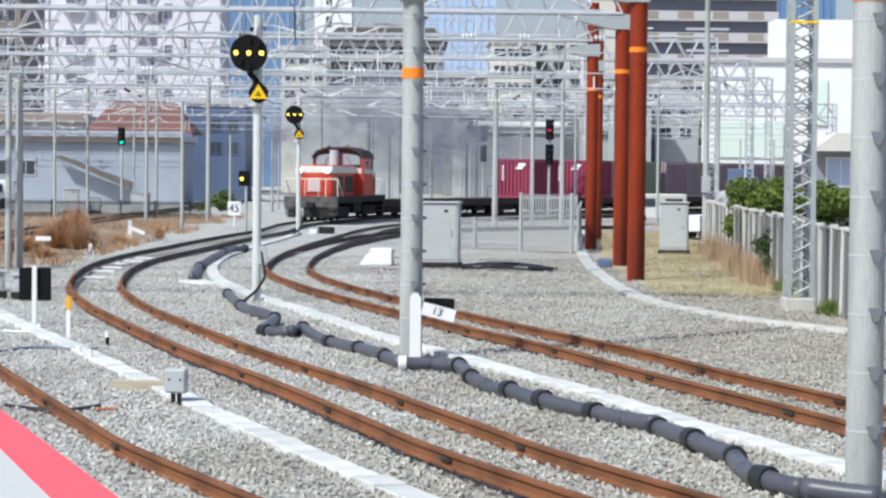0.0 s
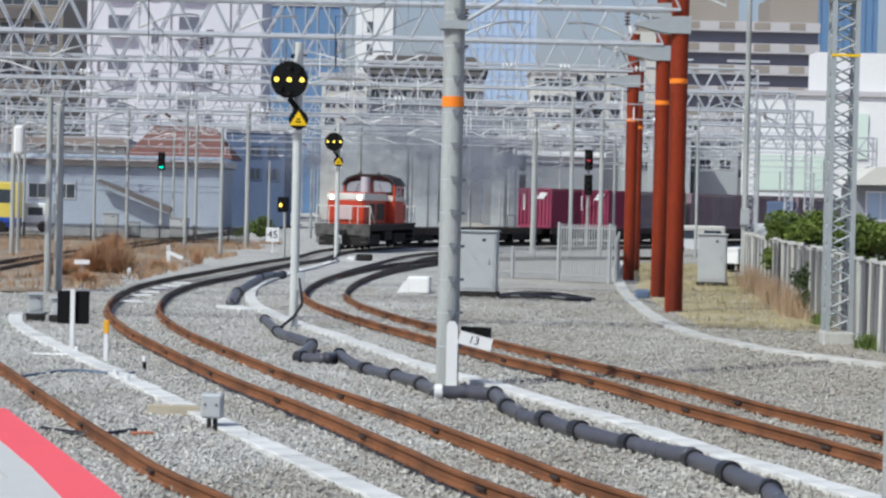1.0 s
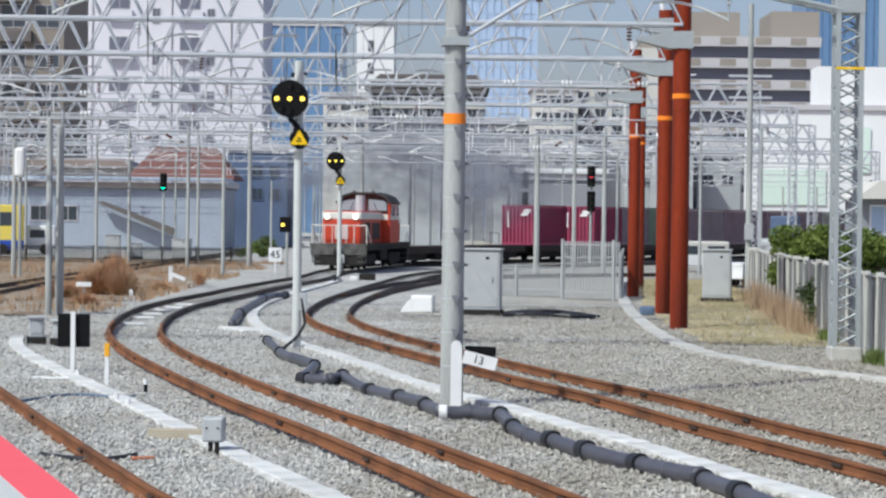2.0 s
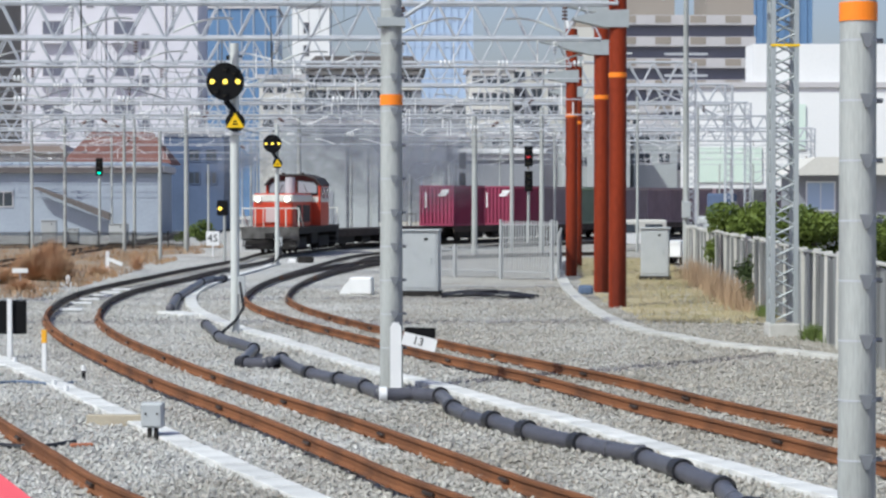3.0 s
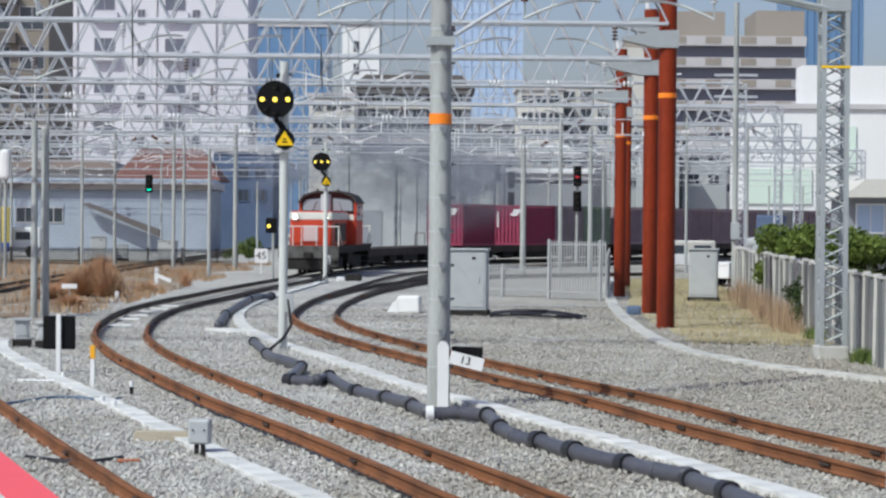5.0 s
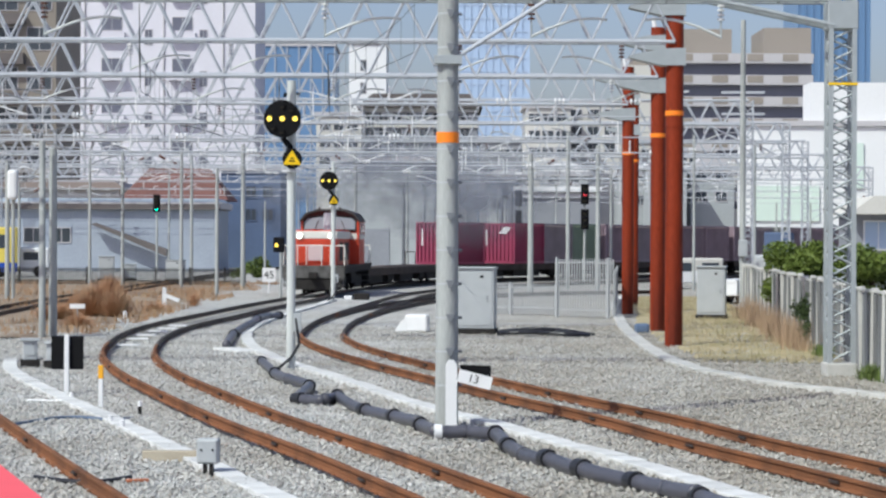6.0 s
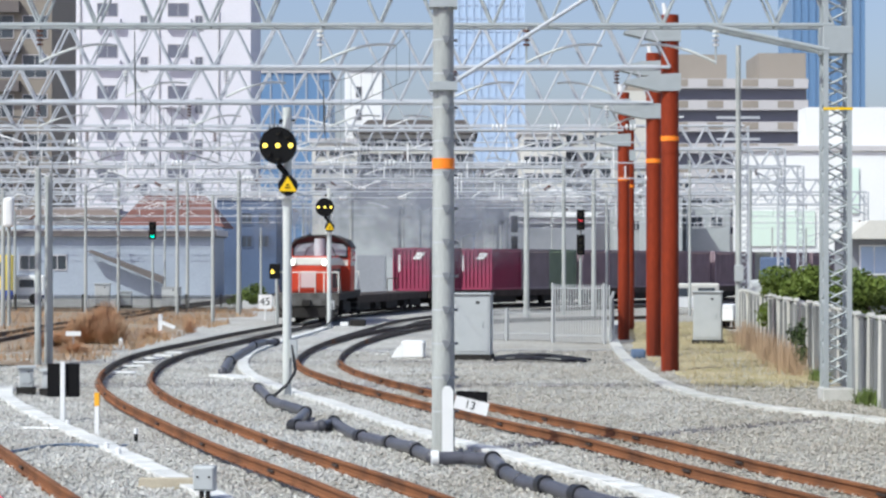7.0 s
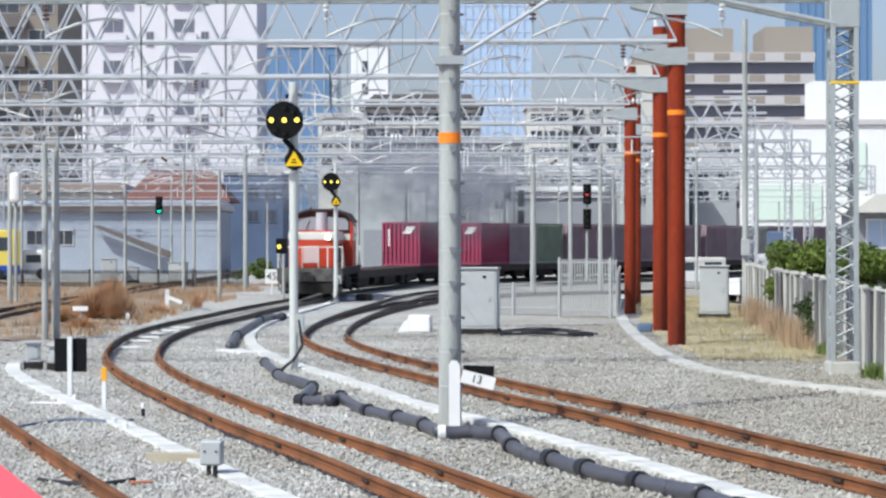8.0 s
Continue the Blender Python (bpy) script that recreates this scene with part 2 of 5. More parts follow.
M_PINK = mat("pink platform edge paint", (0.84, 0.13, 0.16), 0.8, 0, 0.12, 2, 0.05, 40, spec=0.1)
M_PLAT = mat("pale platform paving", (0.56, 0.56, 0.55), 0.85, 0, 0.12, 2, 0.1, 40)
M_BLUE = mat("blue vehicle paint", (0.03, 0.08, 0.40), 0.4, 0, 0.15, 1, 0.02)
M_VYEL = mat("yellow vehicle paint", (0.75, 0.60, 0.12), 0.45, 0, 0.15, 1, 0.02)
M_BARS = mat("dull grey fence bars", (0.43, 0.44, 0.45), 0.7, 0.2, 0.2, 3, 0.05, 40)
M_WIRE = mat("dark wire", (0.10, 0.10, 0.10), 0.6, 0.3, 0.1, 5, 0)
M_INS = mat("glazed brown insulator", (0.12, 0.05, 0.035), 0.25, 0, 0.1, 5, 0)


# ---- mesh helpers ----
def mesh_of(bm, material, name="mesh", smooth=False):
    me = bpy.data.meshes.new(name)
    bm.normal_update()
    bm.to_mesh(me)
    bm.free()
    for mm in (material if isinstance(material, (list, tuple)) else [material]):
        me.materials.append(mm)
    if smooth:
        for p in me.polygons:
            p.use_smooth = True
    return me


def part(name, bm, material, parent=None, label="", smooth=False, m=None):
    ob = new(name, mesh_of(bm, material, name, smooth))
    if parent:
        ob.parent = parent
    if m is not None:
        ob.matrix_basis = m
    return tagged(ob, label)


def share(ob, parent, m):
    """Another piece on the same mesh."""
    o = new(ob.name.split(".")[0], ob.data)
    o.parent = parent
    o.matrix_basis = m
    return o


def box(bm, x0, y0, z0, x1, y1, z1, bevel=0.0):
    r = bmesh.ops.create_cube(bm, size=1, matrix=Matrix.Translation(((x0 + x1) / 2, (y0 + y1) / 2, (z0 + z1) / 2)) @ Matrix.Diagonal((x1 - x0, y1 - y0, z1 - z0, 1)))
    if bevel:
        es = list({e for v in r["verts"] for e in v.link_edges})
        bmesh.ops.bevel(bm, geom=es, offset=bevel, segments=2, affect="EDGES", profile=0.5)
    return bm


def boxes(*rows, bevel=0.0):
    bm = bmesh.new()
    for r in rows:
        box(bm, *r, bevel=bevel)
    return bm


def rod(bm, a, b, r, r2=None, sides=8, caps=True):
    a, b = Vector(a), Vector(b)
    d = b - a
    m = Matrix.Translation((a + b) / 2) @ d.to_track_quat("Z", "Y").to_matrix().to_4x4()
    bmesh.ops.create_cone(bm, cap_ends=caps, segments=sides, radius1=r, radius2=r if r2 is None else r2, depth=d.length, matrix=m)
    return bm


def rods(*rows, sides=8):
    bm = bmesh.new()
    for r in rows:
        rod(bm, *r, sides=sides)
    return bm


def prism(points, y0, y1):
    """A profile in x and z, drawn out along y."""
    bm = bmesh.new()
    f = [bm.verts.new((x, y0, z)) for x, z in points]
    g = [bm.verts.new((x, y1, z)) for x, z in points]
    bm.faces.new(f)
    bm.faces.new(g[::-1])
    for i in range(len(f)):
        j = (i + 1) % len(f)
        bm.faces.new((f[j], f[i], g[i], g[j]))
    bmesh.ops.recalc_face_normals(bm, faces=bm.faces)
    return bm


def thing(name, label, category, m=None, group="", kind=""):
    ob = new(name)
    if m is not None:
        ob.matrix_basis = m
    return tagged(ob, label, category, group, kind)


def slab(points, z0, z1):
    """A plan outline drawn up from z0 to z1."""
    bm = bmesh.new()
    lo, hi = [bm.verts.new((x, y, z0)) for x, y in points], [bm.verts.new((x, y, z1)) for x, y in points]
    bm.faces.new(lo[::-1])
    bm.faces.new(hi)
    for i in range(len(points)):
        j = (i + 1) % len(points)
        bm.faces.new((lo[i], lo[j], hi[j], hi[i]))
    bmesh.ops.recalc_face_normals(bm, faces=bm.faces)
    return bm


def tube(pts, r, sides=10, ribs=0.0):
    """A bent pipe through points."""
    bm = bmesh.new()
    q = [Vector(p) for p in pts]
    rings = []
    for k, p in enumerate(q):
        d = (q[min(k + 1, len(q) - 1)] - q[max(k - 1, 0)]).normalized()
        side = d.cross(Vector((0, 0, 1))).normalized()
        up = side.cross(d)
        rr = r * (1 - ribs * (k % 2))
        rings.append([bm.verts.new(p + side * (rr * math.cos(j * math.tau / sides)) + up * (rr * math.sin(j * math.tau / sides))) for j in range(sides)])
    for a, b in zip(rings, rings[1:]):
        for j in range(sides):
            bm.faces.new((a[j], a[(j + 1) % sides], b[(j + 1) % sides], b[j]))
    bm.faces.new(rings[0][::-1])
    bm.faces.new(rings[-1])
    bmesh.ops.recalc_face_normals(bm, faces=bm.faces)
    return bm


class Line:
    """A smooth line through plan points, by arc length."""

    def __init__(self, pts, step=0.25):
        p = np.array(pts, float)
        p = np.vstack([2 * p[0] - p[1], p, 2 * p[-1] - p[-2]])
        out = []
        for i in range(1, len(p) - 2):
            for u in np.linspace(0, 1, 24, endpoint=False):
                a, b, c, d = p[i - 1:i + 3]
                out.append(0.5 * (2 * b + (c - a) * u + (2 * a - 5 * b + 4 * c - d) * u * u + (3 * b - a - 3 * c + d) * u ** 3))
        out.append(p[-2])
        out = np.array(out)
        for _ in range(30):
            out[1:-1] = 0.25 * out[:-2] + 0.5 * out[1:-1] + 0.25 * out[2:]
        s = np.r_[0, np.cumsum(np.linalg.norm(np.diff(out, axis=0), axis=1))]
        self.s, self.p, self.length = s, out, s[-1]

    def at(self, s):
        return np.array([np.interp(s, self.s, self.p[:, k]) for k in (0, 1)])

    def way(self, s):
        d = self.at(s + 0.3) - self.at(s - 0.3)
        return d / np.linalg.norm(d)

    def side(self, s, off):
        """The point off metres to the right of the line."""
        w = self.way(s)
        return self.at(s) + off * np.array([w[1], -w[0]])

    def near_y(self, y):
        return float(np.interp(y, self.p[:, 1], self.s))


def sweep(line, s0, s1, step, profile, off=0.0, lift=0.0):
    """A profile of (across, up) drawn along a line."""
    bm = bmesh.new()
    last = None
    n = max(2, int((s1 - s0) / step))
    for s in np.linspace(s0, s1, n + 1):
        w = line.way(s)
        c = line.at(s)
        ring = [bm.verts.new((c[0] + (off + a) * w[1], c[1] - (off + a) * w[0], z + lift)) for a, z in profile]
        if last:
            for i in range(len(ring)):
                j = (i + 1) % len(ring)
                bm.faces.new((last[i], last[j], ring[j], ring[i]))
        else:
            bm.faces.new(ring)
        last = ring
    bm.faces.new(last[::-1])
    bmesh.ops.recalc_face_normals(bm, faces=bm.faces)
    return bm


# ---- ground and tracks ----
GROUND = -0.17
bm = bmesh.new()
xs = np.r_[-1500, -600, -250, -120, np.linspace(-60, 60, 61), 120, 250, 600, 1500]
ys = np.r_[-200, -60, np.linspace(-20, 200, 111), 260, 400, 700, 1400, 3500]
grid = [[bm.verts.new((x, y, GROUND + (0.025 * noise.noise((x * 0.7, y * 0.35, 0)) if abs(x) < 50 and 5 < y < 110 else 0))) for x in xs] for y in ys]
for i in range(len(ys) - 1):
    for j in range(len(xs) - 1):
        bm.faces.new((grid[i][j], grid[i][j + 1], grid[i + 1][j + 1], grid[i + 1][j]))
tagged(part("ground", bm, M_BALLAST), "grey crushed stone ballast over the whole yard", "ground", kind="structure")

LINE_A = Line([(6.9, 3), (4.0, 11), (1.0, 18.9), (0.25, 21.4), (-1.1, 26.0), (-2.4, 30.0), (-4.0, 35.6), (-5.5, 41.3), (-6.75, 47.5), (-7.45, 53.5), (-7.82, 59.5), (-7.75, 66), (-7.32, 73), (-6.95, 80), (-6.35, 88), (-5.82, 94.5), (-5.7, 100), (-5.62, 105), (-5.25, 110), (-4.68, 115), (-3.9, 120), (-3.05, 124.5), (-2.0, 129), (-0.4, 133), (2.0, 137.4), (5.3, 142.6), (10.0, 149.5), (16.0, 158.5), (23.5, 170), (31.5, 184), (38, 197)])
LINE_B = Line([(11, 3), (7.6, 12), (4.8, 23.3), (3.6, 27.8), (2.75, 31.6), (1.5, 35.9), (0.45, 39.8), (-0.55, 43.6), (-1.65, 48.3), (-2.6, 53.2), (-3.15, 58), (-3.3, 63), (-3.25, 69), (-2.87, 77.5), (-2.2, 88), (-1.45, 99), (-0.2, 108), (2.2, 117), (5.8, 126), (10.5, 135), (17.0, 146), (25, 159), (34, 174)])
LINE_C = Line([(3.5, 4), (0.7, 11), (-2.75, 18.8), (-3.75, 21.6), (-5.2, 26), (-6.6, 30.4), (-9.3, 39), (-12.5, 51), (-15, 66), (-16, 90), (-16, 130), (-15, 220)])
LINE_E = Line([(-3.05, 74), (-2.55, 80), (-1.8, 86), (-0.95, 91.5), (0.4, 97), (2.7, 102), (6.2, 106.5), (11, 110)])
RAIL = [(-0.055, -0.145), (0.055, -0.145), (0.055, -0.13), (0.012, -0.115), (0.012, -0.045), (0.034, -0.035), (0.034, -0.004), (0.026, 0.0), (-0.026, 0.0), (-0.034, -0.004), (-0.034, -0.035), (-0.012, -0.045), (-0.012, -0.115), (-0.055, -0.13)]


def track(line, s0, s1, label, dark_from, cant=0.0):
    """Two rails with their clips and joints on concrete sleepers that lie almost drowned in stone."""
    t = thing("railway_track", label, "railway track", kind="structure")
    for off, lift in ((-0.5665, cant), (0.5665, 0.0)):
        cut = min(max(dark_from, s0 + 1), s1 - 1)
        for a, b, m in ((s0, cut, M_RUST), (cut, s1, M_DARKRAIL)):
            part("rail", sweep(line, a, b, 0.8, RAIL, off, lift), m, t, "rust-brown steel rail" if m is M_RUST else "dark steel rail")
        v, f = [], []
        for s in np.arange(s0, min(s1, s0 + 75), 0.62):
            w = line.way(s)
            for sd in (-1, 1):
                c = line.side(s, off + sd * 0.075)
                k = len(v)
                for dx, dy, dz in ((-1, -1, 0), (1, -1, 0), (1, 1, 0), (-1, 1, 0), (-.7, -.7, 1), (.7, -.7, 1), (.7, .7, 1), (-.7, .7, 1)):
                    p = c + dx * 0.018 * np.array([w[1], -w[0]]) + dy * 0.035 * w
                    v.append((p[0], p[1], -0.135 + lift + 0.022 * dz))
                f += [tuple(k + i for i in q) for q in ((4, 5, 6, 7), (0, 1, 5, 4), (1, 2, 6, 5), (2, 3, 7, 6), (3, 0, 4, 7))]
        me = bpy.data.meshes.new("rail_clips")
        me.from_pydata(v, [], f)
        me.materials.append(M_RUST)
        ob = new("rail_clips", me)
        ob.parent = t
        tagged(ob, kind="stuff")
        for s in np.arange(s0 + 3 + off, min(s1, s0 + 90), 4.2):
            for sd in (-1, 1):
                c0, c1 = line.side(s - 0.12, off + sd * 0.03), line.side(s + 0.12, off + sd * 0.03)
                bm = bmesh.new()
                rod(bm, (*c0, -0.075 + lift), (*c1, -0.075 + lift), 0.02, sides=6)
                part("fishplate", bm, M_DARKRAIL, t)
    bm = boxes((-1.0, -0.11, -0.1, 1.0, 0.11, 0.0), bevel=0.02)
    first = None
    for s in np.arange(s0, min(s1, s0 + 95), 0.62):
        c, w = line.at(s), line.way(s)
        m = pose(c[0], c[1], -0.178, 0, math.degrees(math.atan2(cant, 1.067)) * 0.4, math.degrees(math.atan2(w[1], w[0])) - 90)
        if first is None:
            first = part("sleeper", bm, M_SLEEPER, t, "weathered concrete sleeper", m=m)
        else:
            share(first, t, m)
    return t


track(LINE_A, LINE_A.near_y(9), LINE_A.length, "rust-brown curved track in grey ballast with dark far rails", LINE_A.near_y(52), 0.06)
track(LINE_B, LINE_B.near_y(9), LINE_B.length, "rust-brown curved siding track in grey ballast", LINE_B.near_y(58), 0.02)
track(LINE_C, LINE_C.near_y(9), LINE_C.length, "rust-brown track beside the platform edge", LINE_C.near_y(48))
track(LINE_E, 0, LINE_E.length, "dark branch track curving off the siding", 1)


# ---- train ----
def bogie(parent, y, axles=2, spread=2.0):
    b = part("bogie", boxes((-1.0, y - spread / 2 - 0.75, 0.2, -0.8, y + spread / 2 + 0.7, 0.75), (0.8, y - spread / 2 - 0.75, 0.2, 1.0, y + spread / 2 + 0.7, 0.75), (-0.9, y - 0.25, 0.4, 0.9, y + 0.25, 0.8), bevel=0.04), M_UNDER, parent)
    for k in range(axles):
        yy = y - spread / 2 + spread * k / max(1, axles - 1)
        w = bmesh.new()
        for x in (-0.53, 0.53):
            rod(w, (x - 0.06, yy, 0.43), (x + 0.06, yy, 0.43), 0.43, sides=24)
            rod(w, (x - 0.09, yy, 0.43), (x + 0.09, yy, 0.43), 0.16, sides=12)
        rod(w, (-0.5, yy, 0.43), (0.5, yy, 0.43), 0.08)
        part("wheelset", w, M_UNDER, b)


def locomotive():
    """A centre-cab-type hood diesel, 14 m long; the leading end at y = 0, the rest towards +y."""
    t = thing("diesel_locomotive", "red diesel locomotive with white stripe and lit headlamps", "locomotive")
    part("frame", boxes((-1.42, 0.35, 0.95, 1.42, 13.7, 1.28), (-1.3, 0.5, 0.6, 1.3, 0.6, 1.0), (-1.3, 13.5, 0.55, 1.3, 13.7, 1.0), bevel=0.03), M_UNDER, t, "grimy dark underframe")
    part("walkway_edge", boxes((-1.45, 0.3, 1.2, 1.45, 13.75, 1.3)), M_DECK, t, "grimy brown-grey walkway edge")
    part("buffer_beam", boxes((-1.42, 0.26, 0.72, 1.42, 0.36, 1.3), bevel=0.03), M_GRIME, t, "grimy grey buffer beam")
    hood = part("front_hood", boxes((-0.98, 1.0, 1.08, 0.98, 7.2, 2.92), bevel=0.12), M_LOCO, t, "bright red hood")
    part("stripe", boxes((-0.995, 0.985, 2.5, 0.995, 7.2, 2.86), bevel=0.05), M_LOCOW, hood, "off-white stripe round the hood top")
    part("grille", boxes((-1.0, 2.2, 1.5, 1.0, 3.6, 2.35), (-1.0, 4.2, 1.5, 1.0, 6.4, 2.35)), M_LOCOG, hood, "dark ventilation grille")
    part("hood_door", boxes((-0.5, 0.975, 1.3, 0.5, 1.0, 2.42), bevel=0.01), M_LOCO, hood)
    part("head_mark", boxes((-0.34, 0.94, 1.52, 0.34, 0.972, 2.24), bevel=0.012), M_LOCOP, hood, "pale pinkish plate on the nose")
    part("exhaust_stack", rods(((0.1, 5.6, 2.6), (0.1, 5.6, 3.75), 0.26, 0.24), sides=16), M_STEELFAR, hood, "grey exhaust stack")
    for x in (-0.72, 0.72):
        h = bmesh.new()
        rod(h, (x, 0.93, 2.64), (x, 1.1, 2.64), 0.17, sides=20)
        hl = part("headlamp_housing", h, M_LOCOW, hood)
        part("headlamp", rods(((x, 0.9, 2.64), (x, 0.935, 2.64), 0.105), sides=20), M_HEAD, hl, "lit warm-white headlamp")
    cab = part("cab", prism([(-1.42, 1.3), (1.42, 1.3), (1.42, 3.35), (1.15, 3.7), (0.6, 3.88), (-0.6, 3.88), (-1.15, 3.7), (-1.42, 3.35)], 7.2, 9.9), M_LOCO, t, "red cab")
    part("cab_roof", prism([(-1.5, 3.34), (-1.2, 3.74), (-0.62, 3.94), (0.62, 3.94), (1.2, 3.74), (1.5, 3.34), (1.4, 3.34), (1.12, 3.66), (0.6, 3.84), (-0.6, 3.84), (-1.12, 3.66), (-1.4, 3.34)], 6.95, 10.15), M_LOCOG, cab, "dark grey curved cab roof")
    part("cab_stripe", boxes((-1.432, 7.19, 2.5, 1.432, 9.91, 2.78)), M_LOCOW, cab, "off-white stripe")
    part("window_band", prism([(-1.4, 2.84), (1.4, 2.84), (1.4, 3.34), (1.12, 3.66), (0.6, 3.84), (-0.6, 3.84), (-1.12, 3.66), (-1.4, 3.34)], 7.17, 7.21), M_LOCOD, cab, "dark maroon cab front")
    for sx in (-1, 1):
        outline = [(sx * 0.2, 2.9), (sx * 1.3, 2.9), (sx * 1.3, 3.36), (sx * 1.12, 3.56), (sx * 0.2, 3.66)]
        inner = [(sx * 0.27, 2.97), (sx * 1.22, 2.97), (sx * 1.22, 3.33), (sx * 1.08, 3.49), (sx * 0.27, 3.58)]
        w = part("window_frame", prism(outline, 7.13, 7.172), M_LOCOG, cab)
        part("pane", prism(inner, 7.105, 7.131), M_GLASSC, w, "cab window with reflection grey in its colour")
        part("wiper", rods(((sx * 0.75, 7.09, 2.92), (sx * 0.55, 7.09, 3.4), 0.014), sides=6), M_UNDER, w)
        part("cab_corner", boxes((sx * 1.36 - 0.055, 7.12, 2.5, sx * 1.36 + 0.055, 7.19, 3.38)), M_LOCO, cab, "red cab corner")
    for x in (-0.5, 0.5):
        part("horn", rods(((x, 7.0, 3.98), (x, 7.5, 3.98), 0.06, 0.03)), M_LOCOG, cab, "roof horn")
    for sx in (-1, 1):
        for y0 in (7.45, 8.75):
            w = part("window_frame", boxes((sx * 1.44 - 0.02, y0, 2.66, sx * 1.44 + 0.02, y0 + 0.95, 3.28)), M_LOCOW, cab)
            part("pane", boxes((sx * 1.455 - 0.015, y0 + 0.07, 2.72, sx * 1.455 + 0.015, y0 + 0.88, 3.22)), M_GLASSD, w)
    rear = part("rear_hood", boxes((-1.0, 9.9, 1.3, 1.0, 13.0, 2.62), bevel=0.12), M_LOCO, t, "red short hood")
    part("stripe", boxes((-1.012, 9.92, 2.32, 1.012, 13.015, 2.6), bevel=0.04), M_LOCOW, rear)
    part("grille", boxes((-1.02, 10.5, 1.5, 1.02, 12.4, 2.2)), M_LOCOG, rear)
    for y in (0.42, 13.6):
        for sx in (-1, 1):
            r = bmesh.new()
            rod(r, (sx * 1.38, y, 1.25), (sx * 1.38, y, 2.2), 0.028)
            rod(r, (sx * 0.75, y, 1.25), (sx * 0.75, y, 2.2), 0.028)
            rod(r, (sx * 1.38, y, 2.2), (sx * 0.75, y, 2.2), 0.028)
            rod(r, (sx * 1.38, y, 2.2), (sx * 1.38, y + (1.4 if y < 5 else -1.4), 1.3), 0.028)
            part("handrail", r, M_LOCOW, t, "off-white handrail")
        part("nose_rail", rods(((-1.38, y, 2.2), (1.38, y, 2.2), 0.024), ((-0.35, y, 1.28), (-0.35, y, 2.2), 0.02), ((0.35, y, 1.28), (0.35, y, 2.2), 0.02)), M_LOCOW, t, "off-white railing across the end")
        c = bmesh.new()
        box(c, -0.2, y - 0.5, 0.72, 0.2, y, 1.0, bevel=0.04)
        part("coupler", c, M_UNDER, t, "black knuckle coupler")
        p = boxes((-1.25, y - 0.1, 0.2, 1.25, y + 0.02, 0.7), bevel=0.03)
        part("snow_plough", p, M_UNDER, t)
        for x in (-1.15, 1.15):
            part("step", boxes((x - 0.22, y - 0.16, 0.35, x + 0.22, y + 0.1, 0.42), (x - 0.22, y - 0.12, 0.65, x + 0.22, y + 0.1, 0.7), (x - 0.22, y, 0.35, x - 0.18, y + 0.1, 1.2), (x + 0.18, y, 0.35, x + 0.22, y + 0.1, 1.2)), M_GRIME, t)
    part("fuel_tank", boxes((-1.2, 5.6, 0.4, 1.2, 7.8, 0.95), bevel=0.06), M_UNDER, t)
    bogie(t, 2.9, 3, 3.3)
    bogie(t, 11.2, 2, 2.2)
    return t


def container(name, label, material, length=6.06, marked=False):
    t = thing(name, label, "container")
    h, w = 2.55, 1.22
    n = int(length / 0.26)
    outline = []
    for sx in (1, -1):
        for i in range(n):
            y0 = i * length / n
            row = [(y0 + 0.02, w - 0.12), (y0 + 0.05, w - 0.02), (y0 + length / n - 0.11, w - 0.02), (y0 + length / n - 0.08, w - 0.12)]
            outline += [(x, y) for y, x in row] if sx == 1 else [(-x, length - y) for y, x in row]
    bm = slab(outline, 0.1, h - 0.08)
    part("body", bm, material, t)
    for k in range(8):
        x = -1.0 + 2.0 * k / 7
        part("end_rib", prism([(x - 0.075, 0.14), (x + 0.075, 0.14), (x + 0.075, h - 0.14), (x - 0.075, h - 0.14)], -0.05, 0.03), material, t)
    fr = bmesh.new()
    for x in (-w, w):
        for y in (0, length):
            box(fr, x - 0.06, y - 0.06, 0, x + 0.06, y + 0.06, h)
        box(fr, x - 0.06, 0, 0, x + 0.06, length, 0.14)
        box(fr, x - 0.06, 0, h - 0.12, x + 0.06, length, h)
    for y in (0, length):
        box(fr, -w, y - 0.05, 0, w, y + 0.05, 0.14)
        box(fr, -w, y - 0.05, h - 0.12, w, y + 0.05, h)
    part("frame", fr, material, t)
    if marked:
        for x0, x1, z0, z1 in ((0.3, 0.98, 2.06, 2.28), (0.12, 0.8, 1.88, 2.04)):
            part("emblem", prism([(x0, z0), (x1 - 0.12, z0), (x1, z1), (x0 + 0.12, z1)], -0.075, -0.055), M_WHITE, t, "white company emblem as slanted bars")
        for k in range(6):
            part("marking", boxes((-0.86, -0.075, 1.15 + 0.17 * k, -0.74, -0.055, 1.28 + 0.17 * k)), M_WHITE, t)
    return t


